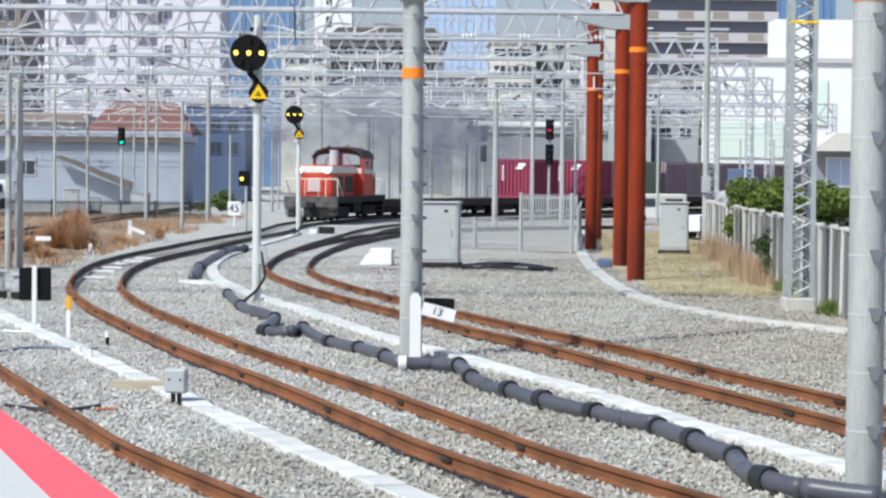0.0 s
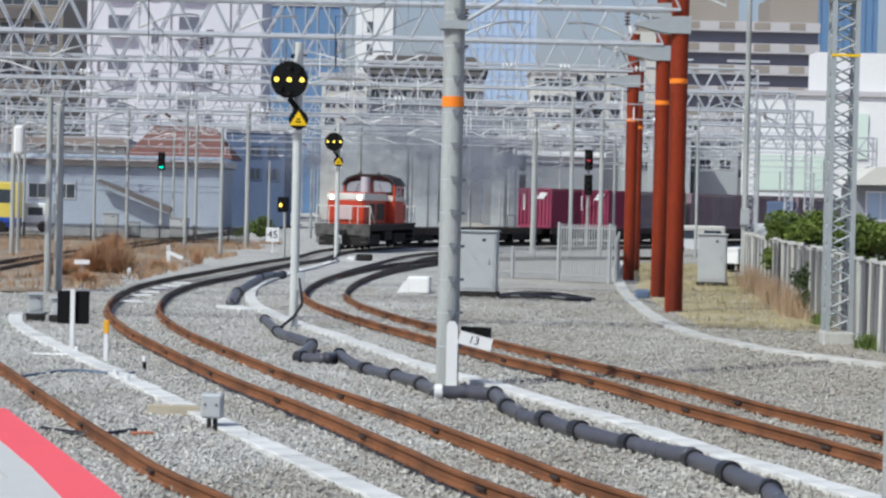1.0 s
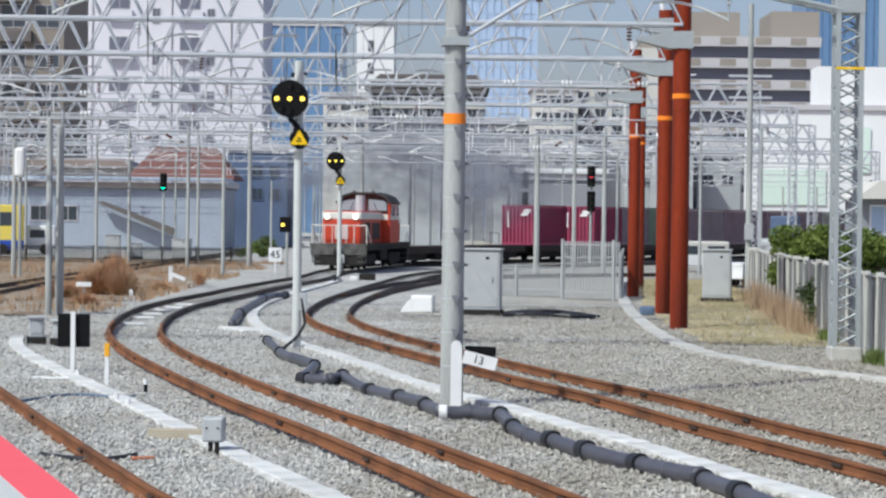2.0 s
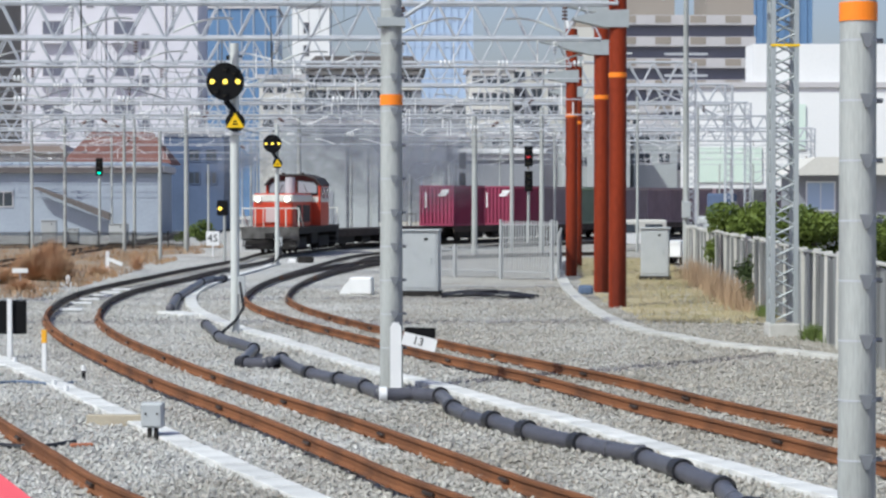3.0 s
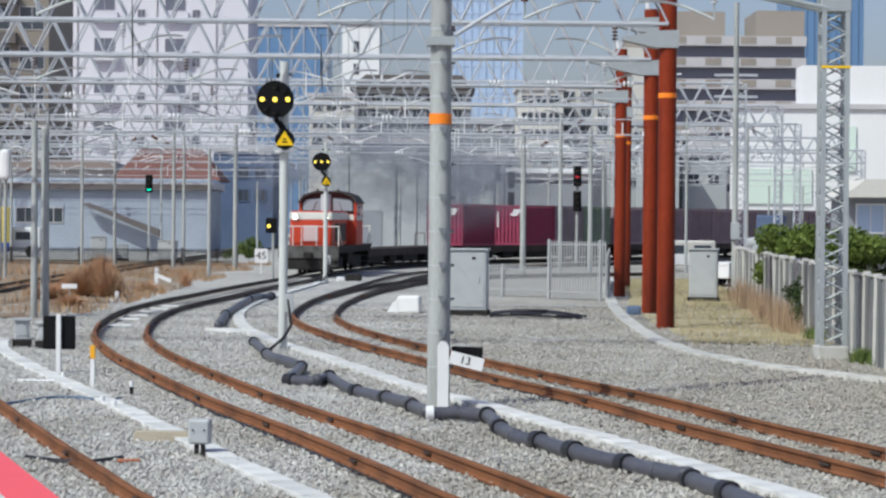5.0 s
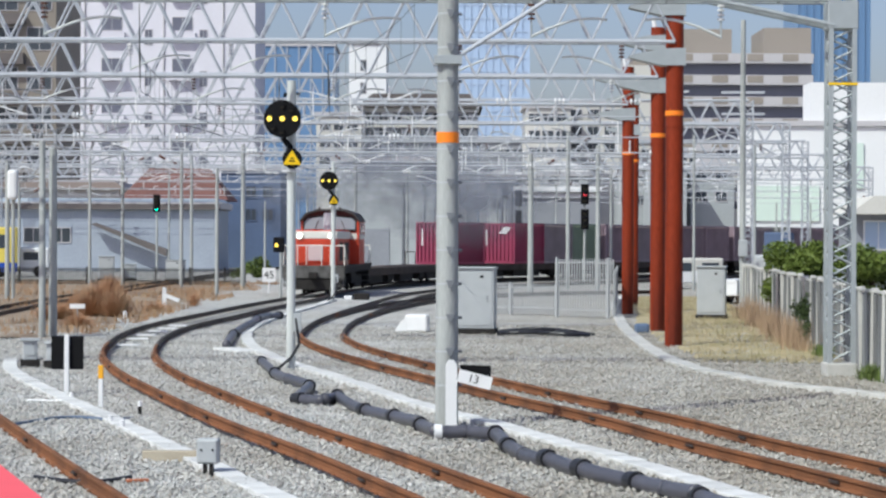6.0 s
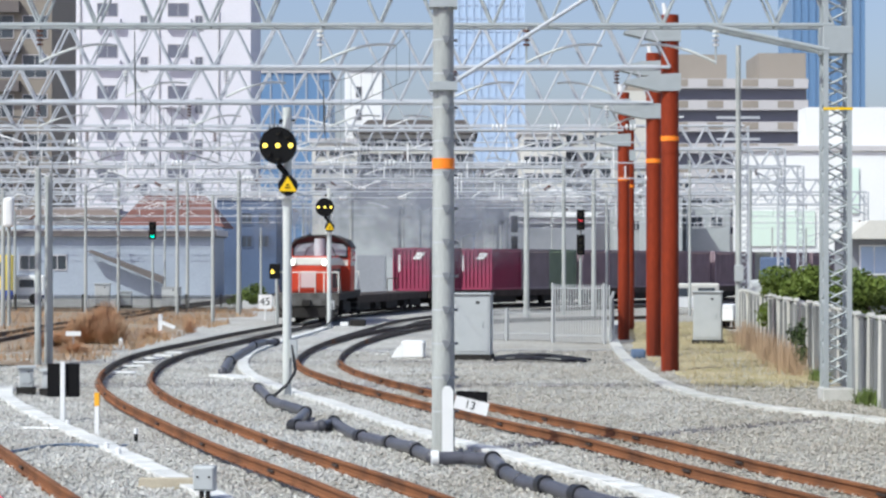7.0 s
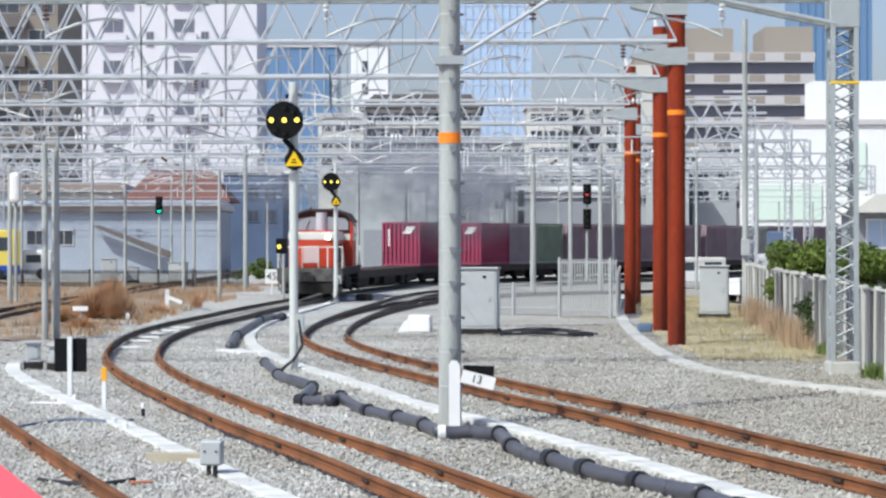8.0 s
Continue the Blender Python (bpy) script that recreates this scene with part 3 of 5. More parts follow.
def wagon(length):
    t = thing("flat_wagon", "brown-black container flat wagon on two bogies", "wagon", group="train wagons")
    part("deck", boxes((-1.2, 0.35, 0.86, 1.2, length - 0.35, 1.0), bevel=0.02), M_DECK, t, "rusty brown deck")
    part("side_sill", boxes((-1.25, 0.3, 0.6, -1.13, length - 0.3, 0.98), (1.13, 0.3, 0.6, 1.25, length - 0.3, 0.98)), M_DECK, t)
    part("centre_sill", boxes((-0.25, -0.2, 0.5, 0.25, length + 0.2, 0.86)), M_UNDER, t)
    for y in (5.2, length - 6.4):
        part("air_tank", rods(((-0.85, y, 0.42), (-0.85, y + 1.3, 0.42), 0.24), ((0.85, y, 0.42), (0.85, y + 1.3, 0.42), 0.24), ((-0.85, y + 0.6, 0.42), (0.85, y + 0.6, 0.42), 0.06), sides=14), M_UNDER, t)
    part("brake_gear", boxes((-1.05, length / 2 - 1.6, 0.2, 1.05, length / 2 + 1.6, 0.62)), M_UNDER, t)
    for y in (0.5, length - 0.5):
        part("end_rail", rods(((-1.1, y, 1.0), (-1.1, y, 1.75), 0.025), ((-0.5, y, 1.0), (-0.5, y, 1.75), 0.025), ((-1.1, y, 1.75), (-0.5, y, 1.75), 0.025)), M_DECK, t)
    for y in (2.6, length - 2.6):
        bogie(t, y, 2, 1.75)
    return t


TRAIN = []
loco = locomotive()
TRAIN.append((loco, 0.0, 2.6, 11.4))
s = 14.6
random.seed(7)
LOADS = {
    "plum": ("plum-red freight container with a white emblem riding a flat wagon", M_PLUM),
    "dull": ("purple-brown freight container, paled by painted haze, riding a flat wagon", M_PLUMD),
    "mauve": ("grey-mauve freight container, paled by painted haze, riding a flat wagon", M_BROWNC),
    "pale": ("pale grey freight container riding a flat wagon", M_PALEC),
    "green": ("grey-green freight container riding a flat wagon", M_PLUMG),
}
WAGONS = (
    (None, None, None, None, None),
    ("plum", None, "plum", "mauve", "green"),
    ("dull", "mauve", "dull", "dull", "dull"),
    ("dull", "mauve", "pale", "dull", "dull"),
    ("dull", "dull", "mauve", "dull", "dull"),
)
for i, slots in enumerate(WAGONS):
    L = 19.4 if i == 0 else 18.9
    w = wagon(L)
    TRAIN.append((w, s, 2.6, L - 2.6))
    for k, load in enumerate(slots):
        if load:
            c = container("cargo_container", LOADS[load][0], LOADS[load][1], 3.66, load == "plum")
            tagged(c, group="containers on the train")
            TRAIN.append((c, s, 2.6, L - 2.6, 0.2 + k * 3.72, 1.0))
    s += L + 0.4


# where the locomotive's nose is on the line, in metres past the line's far reference
NOSE = [(0.0, 113.2), (0.6, 112.0), (1.2, 110.6), (2.0, 108.8), (3.0, 106.4), (4.0, 104.0), (5.0, 101.6), (6.0, 99.2), (7.0, 96.7), (8.0, 94.2)]


def on_line(nose, start, front, back, along=0.0, up=0.0):
    """The pose of a vehicle whose bogies stand on the line."""
    a, b = LINE_A.at(nose + start + front), LINE_A.at(nose + start + back)
    d = (b - a) / np.linalg.norm(b - a)
    o = a - d * front + d * along
    return pose(o[0], o[1], up, 0, 0, math.degrees(math.atan2(d[1], d[0])) - 90)



# ---- poles, masts, signals ----
M_BOLT = mat("dull step bolt", (0.22, 0.23, 0.25), 0.6, 0.2, 0.2, 6, 0.05)


def concrete_pole(x, y, h, r0, r1, label, band=None, bands=True, lean=0.0, strut=False):
    t = thing("concrete_pole", label, "pole", pose(x, y, GROUND - 0.1, 0, lean, 0))
    shaft = bmesh.new()
    rod(shaft, (0, 0, 0), (0, 0, h), r0, r1, sides=28)
    part("shaft", shaft, M_POLE, t, smooth=False)
    at = lambda z: r0 + (r1 - r0) * z / h
    if band:
        part("band", rods(((0, 0, band - 0.075), (0, 0, band + 0.075), at(band) + 0.008), sides=28), M_ORANGE, t, "bright orange reflective band")
    if bands:
        z = 0.7
        k = 0
        while z < h - 0.3:
            r = at(z)
            st = part("strap", rods(((0, 0, z - 0.008), (0, 0, z + 0.008), r + 0.003), sides=28), M_STEELFAR, t)
            w = 0.5 * r
            part("step_bracket", prism([(-0.1 * r, z + 0.05), (-0.1 * r + w * 1.5, z + 0.05), (-0.1 * r + w, z - 0.06), (-0.1 * r + w * 0.5, z - 0.06)], -r - 0.035, -r * 0.6), M_BOLT, st, "dark steel step bracket")
            part("step_bolt", rods(((r - 0.02, 0, z), (r + 0.055, 0, z), 0.02)), M_BOLT, st)
            z += 0.48
            k += 1
    if strut:
        part("strut", rods(((0.1, 0, 5.35), (2.3, 0, 6.75), 0.03)), M_STEELFAR, t, "diagonal grey steel strut")
        for z in (6.5, 5.32):
            part("bracket", boxes((-0.2, -0.2, z - 0.06, 0.2, 0.2, z + 0.06)), M_STEEL, t)
    return t


concrete_pole(0.07, 31.4, 10.5, 0.165, 0.135, "tall grey concrete catenary pole with an orange band", 4.22, strut=True)
concrete_pole(3.78, 17.6, 10.0, 0.152, 0.135, "thick grey concrete pole with an orange band and metal steps", 4.29)


def red_post(x, y, h, r, band):
    t = thing("red_steel_post", "rust-red painted tubular steel gantry post", "post", pose(x, y, GROUND - 0.1), group="red gantry posts")
    part("tube", rods(((0, 0, 0), (0, 0, h), r), sides=28), M_REDPIPE, t)
    part("band", rods(((0, 0, band - 0.06), (0, 0, band + 0.06), r + 0.008), sides=28), M_ORANGE, t, "orange reflective band")
    for z in (h * 0.35, h * 0.62):
        part("weld_ring", rods(((0, 0, z - 0.02), (0, 0, z + 0.02), r + 0.01), sides=28), M_REDPIPE, t)
    for z in (h - 1.7, h - 0.45):
        part("beam_socket", prism([(-1.15, z - 0.03), (-r * 1.5, z - 0.22), (r + 0.03, z - 0.22), (r + 0.03, z + 0.22), (-r * 1.5, z + 0.2), (-1.15, z + 0.03)], -r - 0.03, r + 0.03), M_STEEL, t, "grey tapered beam socket")
    part("top_insulator", rods(((-0.1, 0, h), (-0.16, 0, h + 0.3), 0.07, 0.05), sides=10), M_WHITE, t, "white post-top insulator")
    return t


red_post(5.82, 55.4, 9.07, 0.225, 5.96)
red_post(6.29, 64.4, 8.98, 0.218, 5.83)
red_post(6.65, 79.1, 8.98, 0.21, 5.88)
red_post(7.84, 90.3, 8.98, 0.19, 6.02)


def lattice(bm, a, b, w, bay, r):
    """Four chords from a to b with zigzag bracing on all faces."""
    a, b = Vector(a), Vector(b)
    d = (b - a)
    L = d.length
    d.normalize()
    u = Vector((0, 0, 1)) if abs(d.z) < 0.9 else Vector((1, 0, 0))
    v = d.cross(u).normalized()
    u = v.cross(d).normalized()
    h, k = (w if isinstance(w, tuple) else (w, w))
    cs = [u * (sx * h / 2) + v * (sy * k / 2) for sx, sy in ((-1, -1), (1, -1), (1, 1), (-1, 1))]
    for c in cs:
        rod(bm, a + c, b + c, r * 1.5, sides=5)
    n = max(1, round(L / bay))
    for i in range(n):
        p, q = a + d * (L * i / n), a + d * (L * (i + 1) / n)
        m = (p + q) / 2
        for f in range(4):
            c0, c1 = cs[f], cs[(f + 1) % 4]
            rod(bm, p + c0, m + c1, r, sides=4, caps=False)
            rod(bm, m + c1, q + c0, r, sides=4, caps=False)


def lattice_mast(x, y, h):
    t = thing("lattice_mast", "grey galvanised steel lattice mast on a concrete base", "mast", pose(x, y, GROUND))
    bm = bmesh.new()
    lattice(bm, (0, 0, 0.3), (0, 0, h), 0.44, 0.42, 0.022)
    part("lattice", bm, M_STEEL, t)
    for sx in (-0.23, 0.23):
        for sy in (-0.23, 0.23):
            part("corner_angle", boxes((sx - 0.045, sy - 0.045, 0.2, sx + 0.045, sy + 0.045, h)), M_STEEL, t)
    part("band", boxes((-0.29, -0.29, 5.74, 0.29, -0.27, 5.79)), M_YELLOW, t, "orange reflective strip")
    part("gusset", boxes((-0.3, -0.285, 6.85, 0.3, 0.285, 7.4), bevel=0.02), M_STEEL, t)
    part("base", boxes((-0.31, -0.31, -0.1, 0.31, 0.31, 0.26), bevel=0.03), M_CONC, t, "concrete footing")
    return t


lattice_mast(7.88, 43.7, 9.6)


def gantry(y, x0, x1, z, depth, bay, r, left=True, right=True, drops=6, knees=True, mt=None):
    t = thing("catenary_gantry", "grey lattice steel gantry beam with hanging insulators over the tracks", "gantry", group="catenary gantries")
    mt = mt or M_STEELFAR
    bm = bmesh.new()
    n = max(2, round((x1 - x0) / bay))
    for yy in (y - 0.25, y + 0.25):
        for zz in (z, z + depth):
            rod(bm, (x0, yy, zz), (x1, yy, zz), r * 1.5, sides=6)
        for i in range(n):
            a, b = x0 + (x1 - x0) * i / n, x0 + (x1 - x0) * (i + 1) / n
            m = (a + b) / 2
            rod(bm, (a, yy, z), (m, yy, z + depth), r, sides=5, caps=False)
            rod(bm, (m, yy, z + depth), (b, yy, z), r, sides=5, caps=False)
    for i in range(0, n, 2):
        a = x0 + (x1 - x0) * i / n
        rod(bm, (a, y - 0.25, z), (a, y + 0.25, z), r, sides=4)
    part("beam", bm, mt, t)
    for ok, x in ((left, x0), (right, x1)):
        if ok:
            b = bmesh.new()
            lattice(b, (x, y, GROUND), (x, y, z + depth), 0.4, 0.6, 0.02)
            part("leg", b, mt, t)
        if ok and knees:
            sg = 1 if x == x0 else -1
            part("knee", rods(((x, y, z - 0.9), (x + sg * 1.9, y, z), r * 1.6)), mt, t)
    rng = random.Random(int(y * 10))
    if y > 60:
        for zz in (z - 0.7, z - 1.15, z - 1.75, z - 2.2):
            part("span_wire", rods(((x0, y, zz), (x1, y, zz), 0.02), sides=5), mt, t)
        for pale in (True, False):
            v = bmesh.new()
            for k in range(int((x1 - x0) * (1.5 if pale else 0.35))):
                x, zz = rng.uniform(x0, x1), z - rng.choice((0.7, 1.15, 1.75, 2.2))
                kind = rng.random()
                if kind < 0.4:
                    rod(v, (x, y, zz), (x, y, zz + rng.uniform(0.3, 0.9)), 0.022, sides=5)
                elif kind < 0.75:
                    dx = rng.choice((-1, 1)) * rng.uniform(0.5, 1.5)
                    rod(v, (x, y, zz), (x + dx * 0.7, y, zz + 0.26), 0.024, sides=5)
                    rod(v, (x + dx * 0.7, y, zz + 0.26), (x + dx, y, zz + 0.3), 0.024, sides=5)
                else:
                    for q in range(3):
                        rod(v, (x + q * 0.12, y, zz), (x + q * 0.12 + 0.05, y, zz), 0.085, sides=8)
            tagged(part("span_fitting", v, M_WHITE if pale else M_BOLT, t, "pale wire fittings and insulators" if pale else ""), kind="stuff")
    for k in range(drops):
        x = x0 + (x1 - x0) * (k + 0.5 + 0.5 * (rng.random() - 0.5)) / drops
        d = bmesh.new()
        rod(d, (x, y, z), (x, y, z - 0.75), 0.022, sides=5)
        hg = part("hanger", d, mt, t)
        way = rng.choice((-1, 1))
        part("curved_arm", tube([(x + way * 1.5 * u, y, z - 0.72 + 0.36 * math.sin(math.pi * 0.62 * u)) for u in np.linspace(0, 1, 9)], 0.03, 6), M_MAST, hg, "pale curved steady arm")
        ins = bmesh.new()
        for j in range(4):
            rod(ins, (x, y, z - 0.08 - j * 0.09), (x, y, z - 0.12 - j * 0.09), 0.07, sides=8)
        part("insulator", ins, M_INS if rng.random() < 0.5 else M_WHITE, hg)
    return t


gantry(43.7, -13.5, 7.8, 7.25, 1.3, 1.15, 0.028, right=False, drops=5, mt=M_STEEL)
t = bpy.data.objects["catenary_gantry"]
for y in (43.45, 43.95):
    part("knee", rods(((5.3, y, 7.25), (7.7, y, 6.75), 0.05)), M_STEEL, t)
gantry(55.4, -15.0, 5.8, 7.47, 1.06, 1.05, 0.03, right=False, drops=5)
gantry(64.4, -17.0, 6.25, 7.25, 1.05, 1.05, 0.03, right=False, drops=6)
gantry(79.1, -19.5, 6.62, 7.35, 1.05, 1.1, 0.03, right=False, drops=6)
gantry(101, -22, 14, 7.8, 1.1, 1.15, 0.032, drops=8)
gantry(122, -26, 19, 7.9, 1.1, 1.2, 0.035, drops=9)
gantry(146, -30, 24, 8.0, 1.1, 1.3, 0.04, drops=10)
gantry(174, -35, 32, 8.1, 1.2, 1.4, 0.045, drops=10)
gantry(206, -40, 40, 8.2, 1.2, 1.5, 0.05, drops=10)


def far_pole(x, y, h, r, name="steel_pole", mt=None, arm=0.0, label="thin pale grey yard pole"):
    t = thing(name, label, "pole", pose(x, y, GROUND), group="yard poles")
    part("shaft", rods(((0, 0, -0.1), (0, 0, h), r, r * 0.8), sides=10), mt or M_POLE, t)
    if arm:
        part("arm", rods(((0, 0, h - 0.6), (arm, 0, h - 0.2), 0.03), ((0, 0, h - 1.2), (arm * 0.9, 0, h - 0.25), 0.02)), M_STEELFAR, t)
        part("insulator", rods(((arm * 0.55, 0, h - 0.5), (arm * 0.75, 0, h - 0.3), 0.07)), M_INS, t)
    return t


def repeater(x, y, h, r, lamps, label):
    """A round repeating signal over a yellow triangle plate on a white mast."""
    t = thing("repeating_signal", label, "signal", pose(x, y, GROUND))
    part("mast", rods(((0, 0, -0.1), (0, 0, h + 0.75 * r / 0.36), 0.085 * r / 0.36), sides=16), M_MAST, t, "grey-white steel mast")
    dx = -0.16 * r / 0.36
    disc = part("disc", rods(((dx, -0.3, h), (dx, -0.2, h), r), sides=40), M_BLACK, t, "round black backing disc")
    rim = bmesh.new()
    rod(rim, (dx, -0.2, h), (dx, -0.1, h), r * 0.8, r * 0.6, sides=24)
    part("housing", rim, M_BLACK, disc)
    k = r / 0.36
    for i in (-1, 0, 1):
        for mode in (0, 1, 2):
            if mode and i == 0:
                continue
            a = (0, math.pi / 2, math.pi / 4)[mode]
            px, pz = dx + i * 0.245 * k * math.cos(a), h + i * 0.245 * k * math.sin(a)
            on = lamps and mode == 0
            lens = part("lamp", rods(((px, -0.33, pz), (px, -0.3, pz), (0.046 if on else 0.042) * k), sides=16), M_LAMP if on else M_LENS, disc, "lit yellow lamp" if on else "")
            hood = bmesh.new()
            if not on:
                rod(hood, (px, -0.36, pz + 0.03 * k), (px, -0.3, pz + 0.03 * k), 0.05 * k, sides=10)
                part("lamp_hood", hood, M_BLACK, disc)
    part("neck", rods(((dx, -0.2, h - r), (0, -0.1, h - r - 0.2 * k), 0.06 * k), ((0, -0.1, h - r - 0.2 * k), (0, -0.1, h - r - 0.35 * k), 0.1 * k)), M_BLACK, t)
    part("finial", rods(((-0.15 * k, 0, h + 0.5 * k), (0.15 * k, 0, h + 0.5 * k), 0.02 * k), ((-0.13 * k, 0, h + 0.43 * k), (-0.13 * k, 0, h + 0.5 * k), 0.03 * k)), M_BLACK, t)
    zt = h - r - 0.41 * k
    back = part("plate_backing", rods(((0.03, -0.26, zt), (0.03, -0.2, zt), 0.19 * k), sides=28), M_BLACK, t, "round black plate")
    q = 0.175 * k
    part("triangle", prism([(0.03 - q, zt - q * 0.62), (0.03 + q, zt - q * 0.62), (0.03, zt + q)], -0.285, -0.262), M_YELLOW, back, "yellow warning triangle")
    part("triangle_mark", boxes((0.03 - q * 0.3, -0.292, zt - q * 0.3, 0.03 + q * 0.3, -0.286, zt - q * 0.15), (0.03 - q * 0.18, -0.292, zt, 0.03 + q * 0.18, -0.286, zt + q * 0.15)), M_BLACK, back)
    part("bracket", boxes((-0.16 * k, -0.2, zt - 0.24 * k, 0.16 * k, 0.05, zt - 0.2 * k)), M_WHITE, t)
    part("junction_box", boxes((0.06 * k, -0.12, 0.75 * k, 0.2 * k, 0.02, 1.1 * k), bevel=0.01), M_CABINET, t)
    c = bmesh.new()
    pts = [(0.1 * k, -0.1, 1.0 * k), (0.17 * k, -0.12, 0.5 * k), (0.02 * k, -0.14, 0.25 * k), (-0.25 * k, -0.15, 0.02)]
    for a, b in zip(pts, pts[1:]):
        rod(c, a, b, 0.03 * k, sides=6)
    part("cable", c, M_COUPL, t)
    return t


repeater(-3.08, 44.9, 5.1, 0.38, True, "tall white repeating signal with a black disc and lit yellow lamps")
repeater(-4.6, 92.9, 5.12, 0.39, True, "smaller distant repeating signal with lit yellow lamps and yellow triangle")


def colour_signal(x, y, h, lens, label, heads=1):
    t = thing("colour_light_signal", label, "signal", pose(x, y, GROUND))
    part("mast", rods(((0, 0.1, -0.1), (0, 0.1, h), 0.09), sides=12), M_POLE, t)
    for k in range(heads):
        z = h - k * 1.6
        hd = part("head", boxes((-0.26, -0.15, z - 1.3, 0.26, 0.08, z), bevel=0.06), M_BLACK, t, "black lamp head")
        for i in range(3):
            on = (i == 2 and lens is M_GREEN) or (i == 1 and lens is M_REDL and k == 0)
            part("lamp", rods(((0, -0.2, z - 0.25 - i * 0.4), (0, -0.15, z - 0.25 - i * 0.4), 0.13), sides=14), lens if on else M_LENS, hd, "lit lens" if on else "")
            part("lamp_hood", rods(((0, -0.32, z - 0.16 - i * 0.4), (0, -0.15, z - 0.14 - i * 0.4), 0.13), sides=10), M_BLACK, hd)
    return t


colour_signal(-21.0, 162.0, 5.9, M_GREEN, "black signal head showing green on a grey mast")
colour_signal(9.1, 141.0, 6.25, M_REDL, "double black signal head showing red on a grey mast", 2)

# ---- the far town ----
M_TANR = mat("tan roof sheet", (0.33, 0.27, 0.24), 0.85, 0, 0.25, 0.5, 0.05, 6)
M_ROOFB = mat("pale blue sheet roof", (0.50, 0.58, 0.66), 0.6, 0, 0.2, 0.5, 0.03, 5)
M_GREYS = mat("pale grey sheet wall", (0.42, 0.44, 0.45), 0.8, 0, 0.2, 0.4, 0.03, 5)


def building(name, label, x0, x1, y, depth, z1, material, category="building"):
    """A block with its base on the ground and a flat roof slab."""
    t = thing(name, label, category, pose(0, y, GROUND))
    part("wall", boxes((x0, 0, 0, x1, depth, z1), bevel=0.05), material, t)
    part("roof", boxes((x0 - 0.3, -0.3, z1, x1 + 0.3, depth + 0.3, z1 + 0.5)), M_BALC, t)
    return t


def windows(t, xs, zs, w, h, frame_mat=None, glass=None, sill=True):
    pane = fr = None
    for x in xs:
        for z in zs:
            m = pose(x, 0, z)
            if fr is None:
                fr = part("window", boxes((-w / 2 - 0.08, -0.08, -0.08, w / 2 + 0.08, 0.02, 0), (-w / 2 - 0.08, -0.08, h, w / 2 + 0.08, 0.02, h + 0.08), (-w / 2 - 0.08, -0.08, 0, -w / 2, 0.02, h), (w / 2, -0.08, 0, w / 2 + 0.08, 0.02, h), (-0.03, -0.06, 0, 0.03, 0.02, h)), frame_mat or M_BALC, t, m=m)
                pane = part("pane", boxes((-w / 2, -0.03, 0, w / 2, 0.01, h)), glass or M_GLASSD, fr)
            else:
                f2 = share(fr, t, m)
                share(pane, f2, pane.matrix_basis)


def X(b, y):
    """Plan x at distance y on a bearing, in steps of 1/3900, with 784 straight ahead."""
    return (b - 784) / 3900 * y


def Z(b, y):
    """Height over the ground at distance y on an upward bearing, with 473 level."""
    return 2.5 + (473 - b) / 3900 * y - GROUND


D = 290.0
t = building("apartment_block", "tall white apartment block with rows of small dark windows", X(108, D), X(452, D), D, 16, 62, M_APT)
windows(t, [X(p, D) for p in (198, 323)], [Z(p, D) for p in (105, 178, 251, 324, 32, -41)], 2.6, 1.7, glass=M_GLASSA)
windows(t, [X(p, D) for p in (263, 360)], [Z(p, D) for p in (130, 203, 276, 349, 57, -16)], 0.9, 1.9, glass=M_GLASSA)
for z in [Z(p, D) for p in (109, 182, 255, 328, 36, -37)]:
    for p in (198, 323):
        part("balcony", boxes((X(p - 24, D), -1.0, z - 0.9, X(p + 24, D), 0, z)), M_APT, t)
for p in (150, 290, 395):
    part("downpipe", rods(((X(p, D), -0.12, 0), (X(p, D), -0.12, 61), 0.1)), M_BALC, t)

D = 240.0
t = building("apartment_block", "dark beige apartment block with shaded balconies", X(-120, D), X(100, D), D, 16, 48, M_BEIGED)
windows(t, [X(p, D) for p in (-60, 10, 70)], [Z(p, D) for p in (70, 140, 210, 280, 350, 0, -60)], 2.6, 2.4)
for z in [Z(p, D) for p in (95, 165, 235, 305, 375, 25)]:
    part("balcony", boxes((X(-100, D), -1.3, z - 0.1, X(45, D), 0, z + 1.1)), M_BROWNB, t)

D = 420.0
t = building("office_block", "blue glass office block", X(445, D), X(592, D), D, 20, Z(132, D), M_GLASSB)
part("mullion", boxes(*[(X(445 + 21 * k, D) - 0.15, -0.15, 0, X(445 + 21 * k, D) + 0.15, 0.1, Z(132, D)) for k in range(8)]), M_WAREH, t)
D = 380.0
t = building("tower_block", "narrow white tower block", X(618, D), X(684, D), D, 14, Z(128, D), M_WALLW)
windows(t, [X(643, D)], [Z(175, D), Z(215, D)], 0.9, 1.8)
D = 300.0
t = building("sports_hall", "dark brown-grey hall with banded upper walls", X(640, D), X(846, D), D, 22, Z(240, D), M_HALL)
part("upper_roof", prism([(X(632, D), Z(240, D)), (X(854, D), Z(240, D)), (X(830, D), Z(216, D)), (X(660, D), Z(216, D))], -1, 22), M_BROWNB, t)
windows(t, [X(655 + 24 * k, D) for k in range(8)], [Z(262, D), Z(290, D)], 1.2, 1.0)
part("band", boxes(*[(X(638, D), -0.3, Z(p, D), X(848, D), 0, Z(p, D) + 0.5) for p in (248, 275, 302)]), M_CREAM, t)
D = 700.0
M_SPANDREL = mat("pale blue spandrel", (0.42, 0.505, 0.65), 0.6, 0, 0.1, 0.2, 0.01)
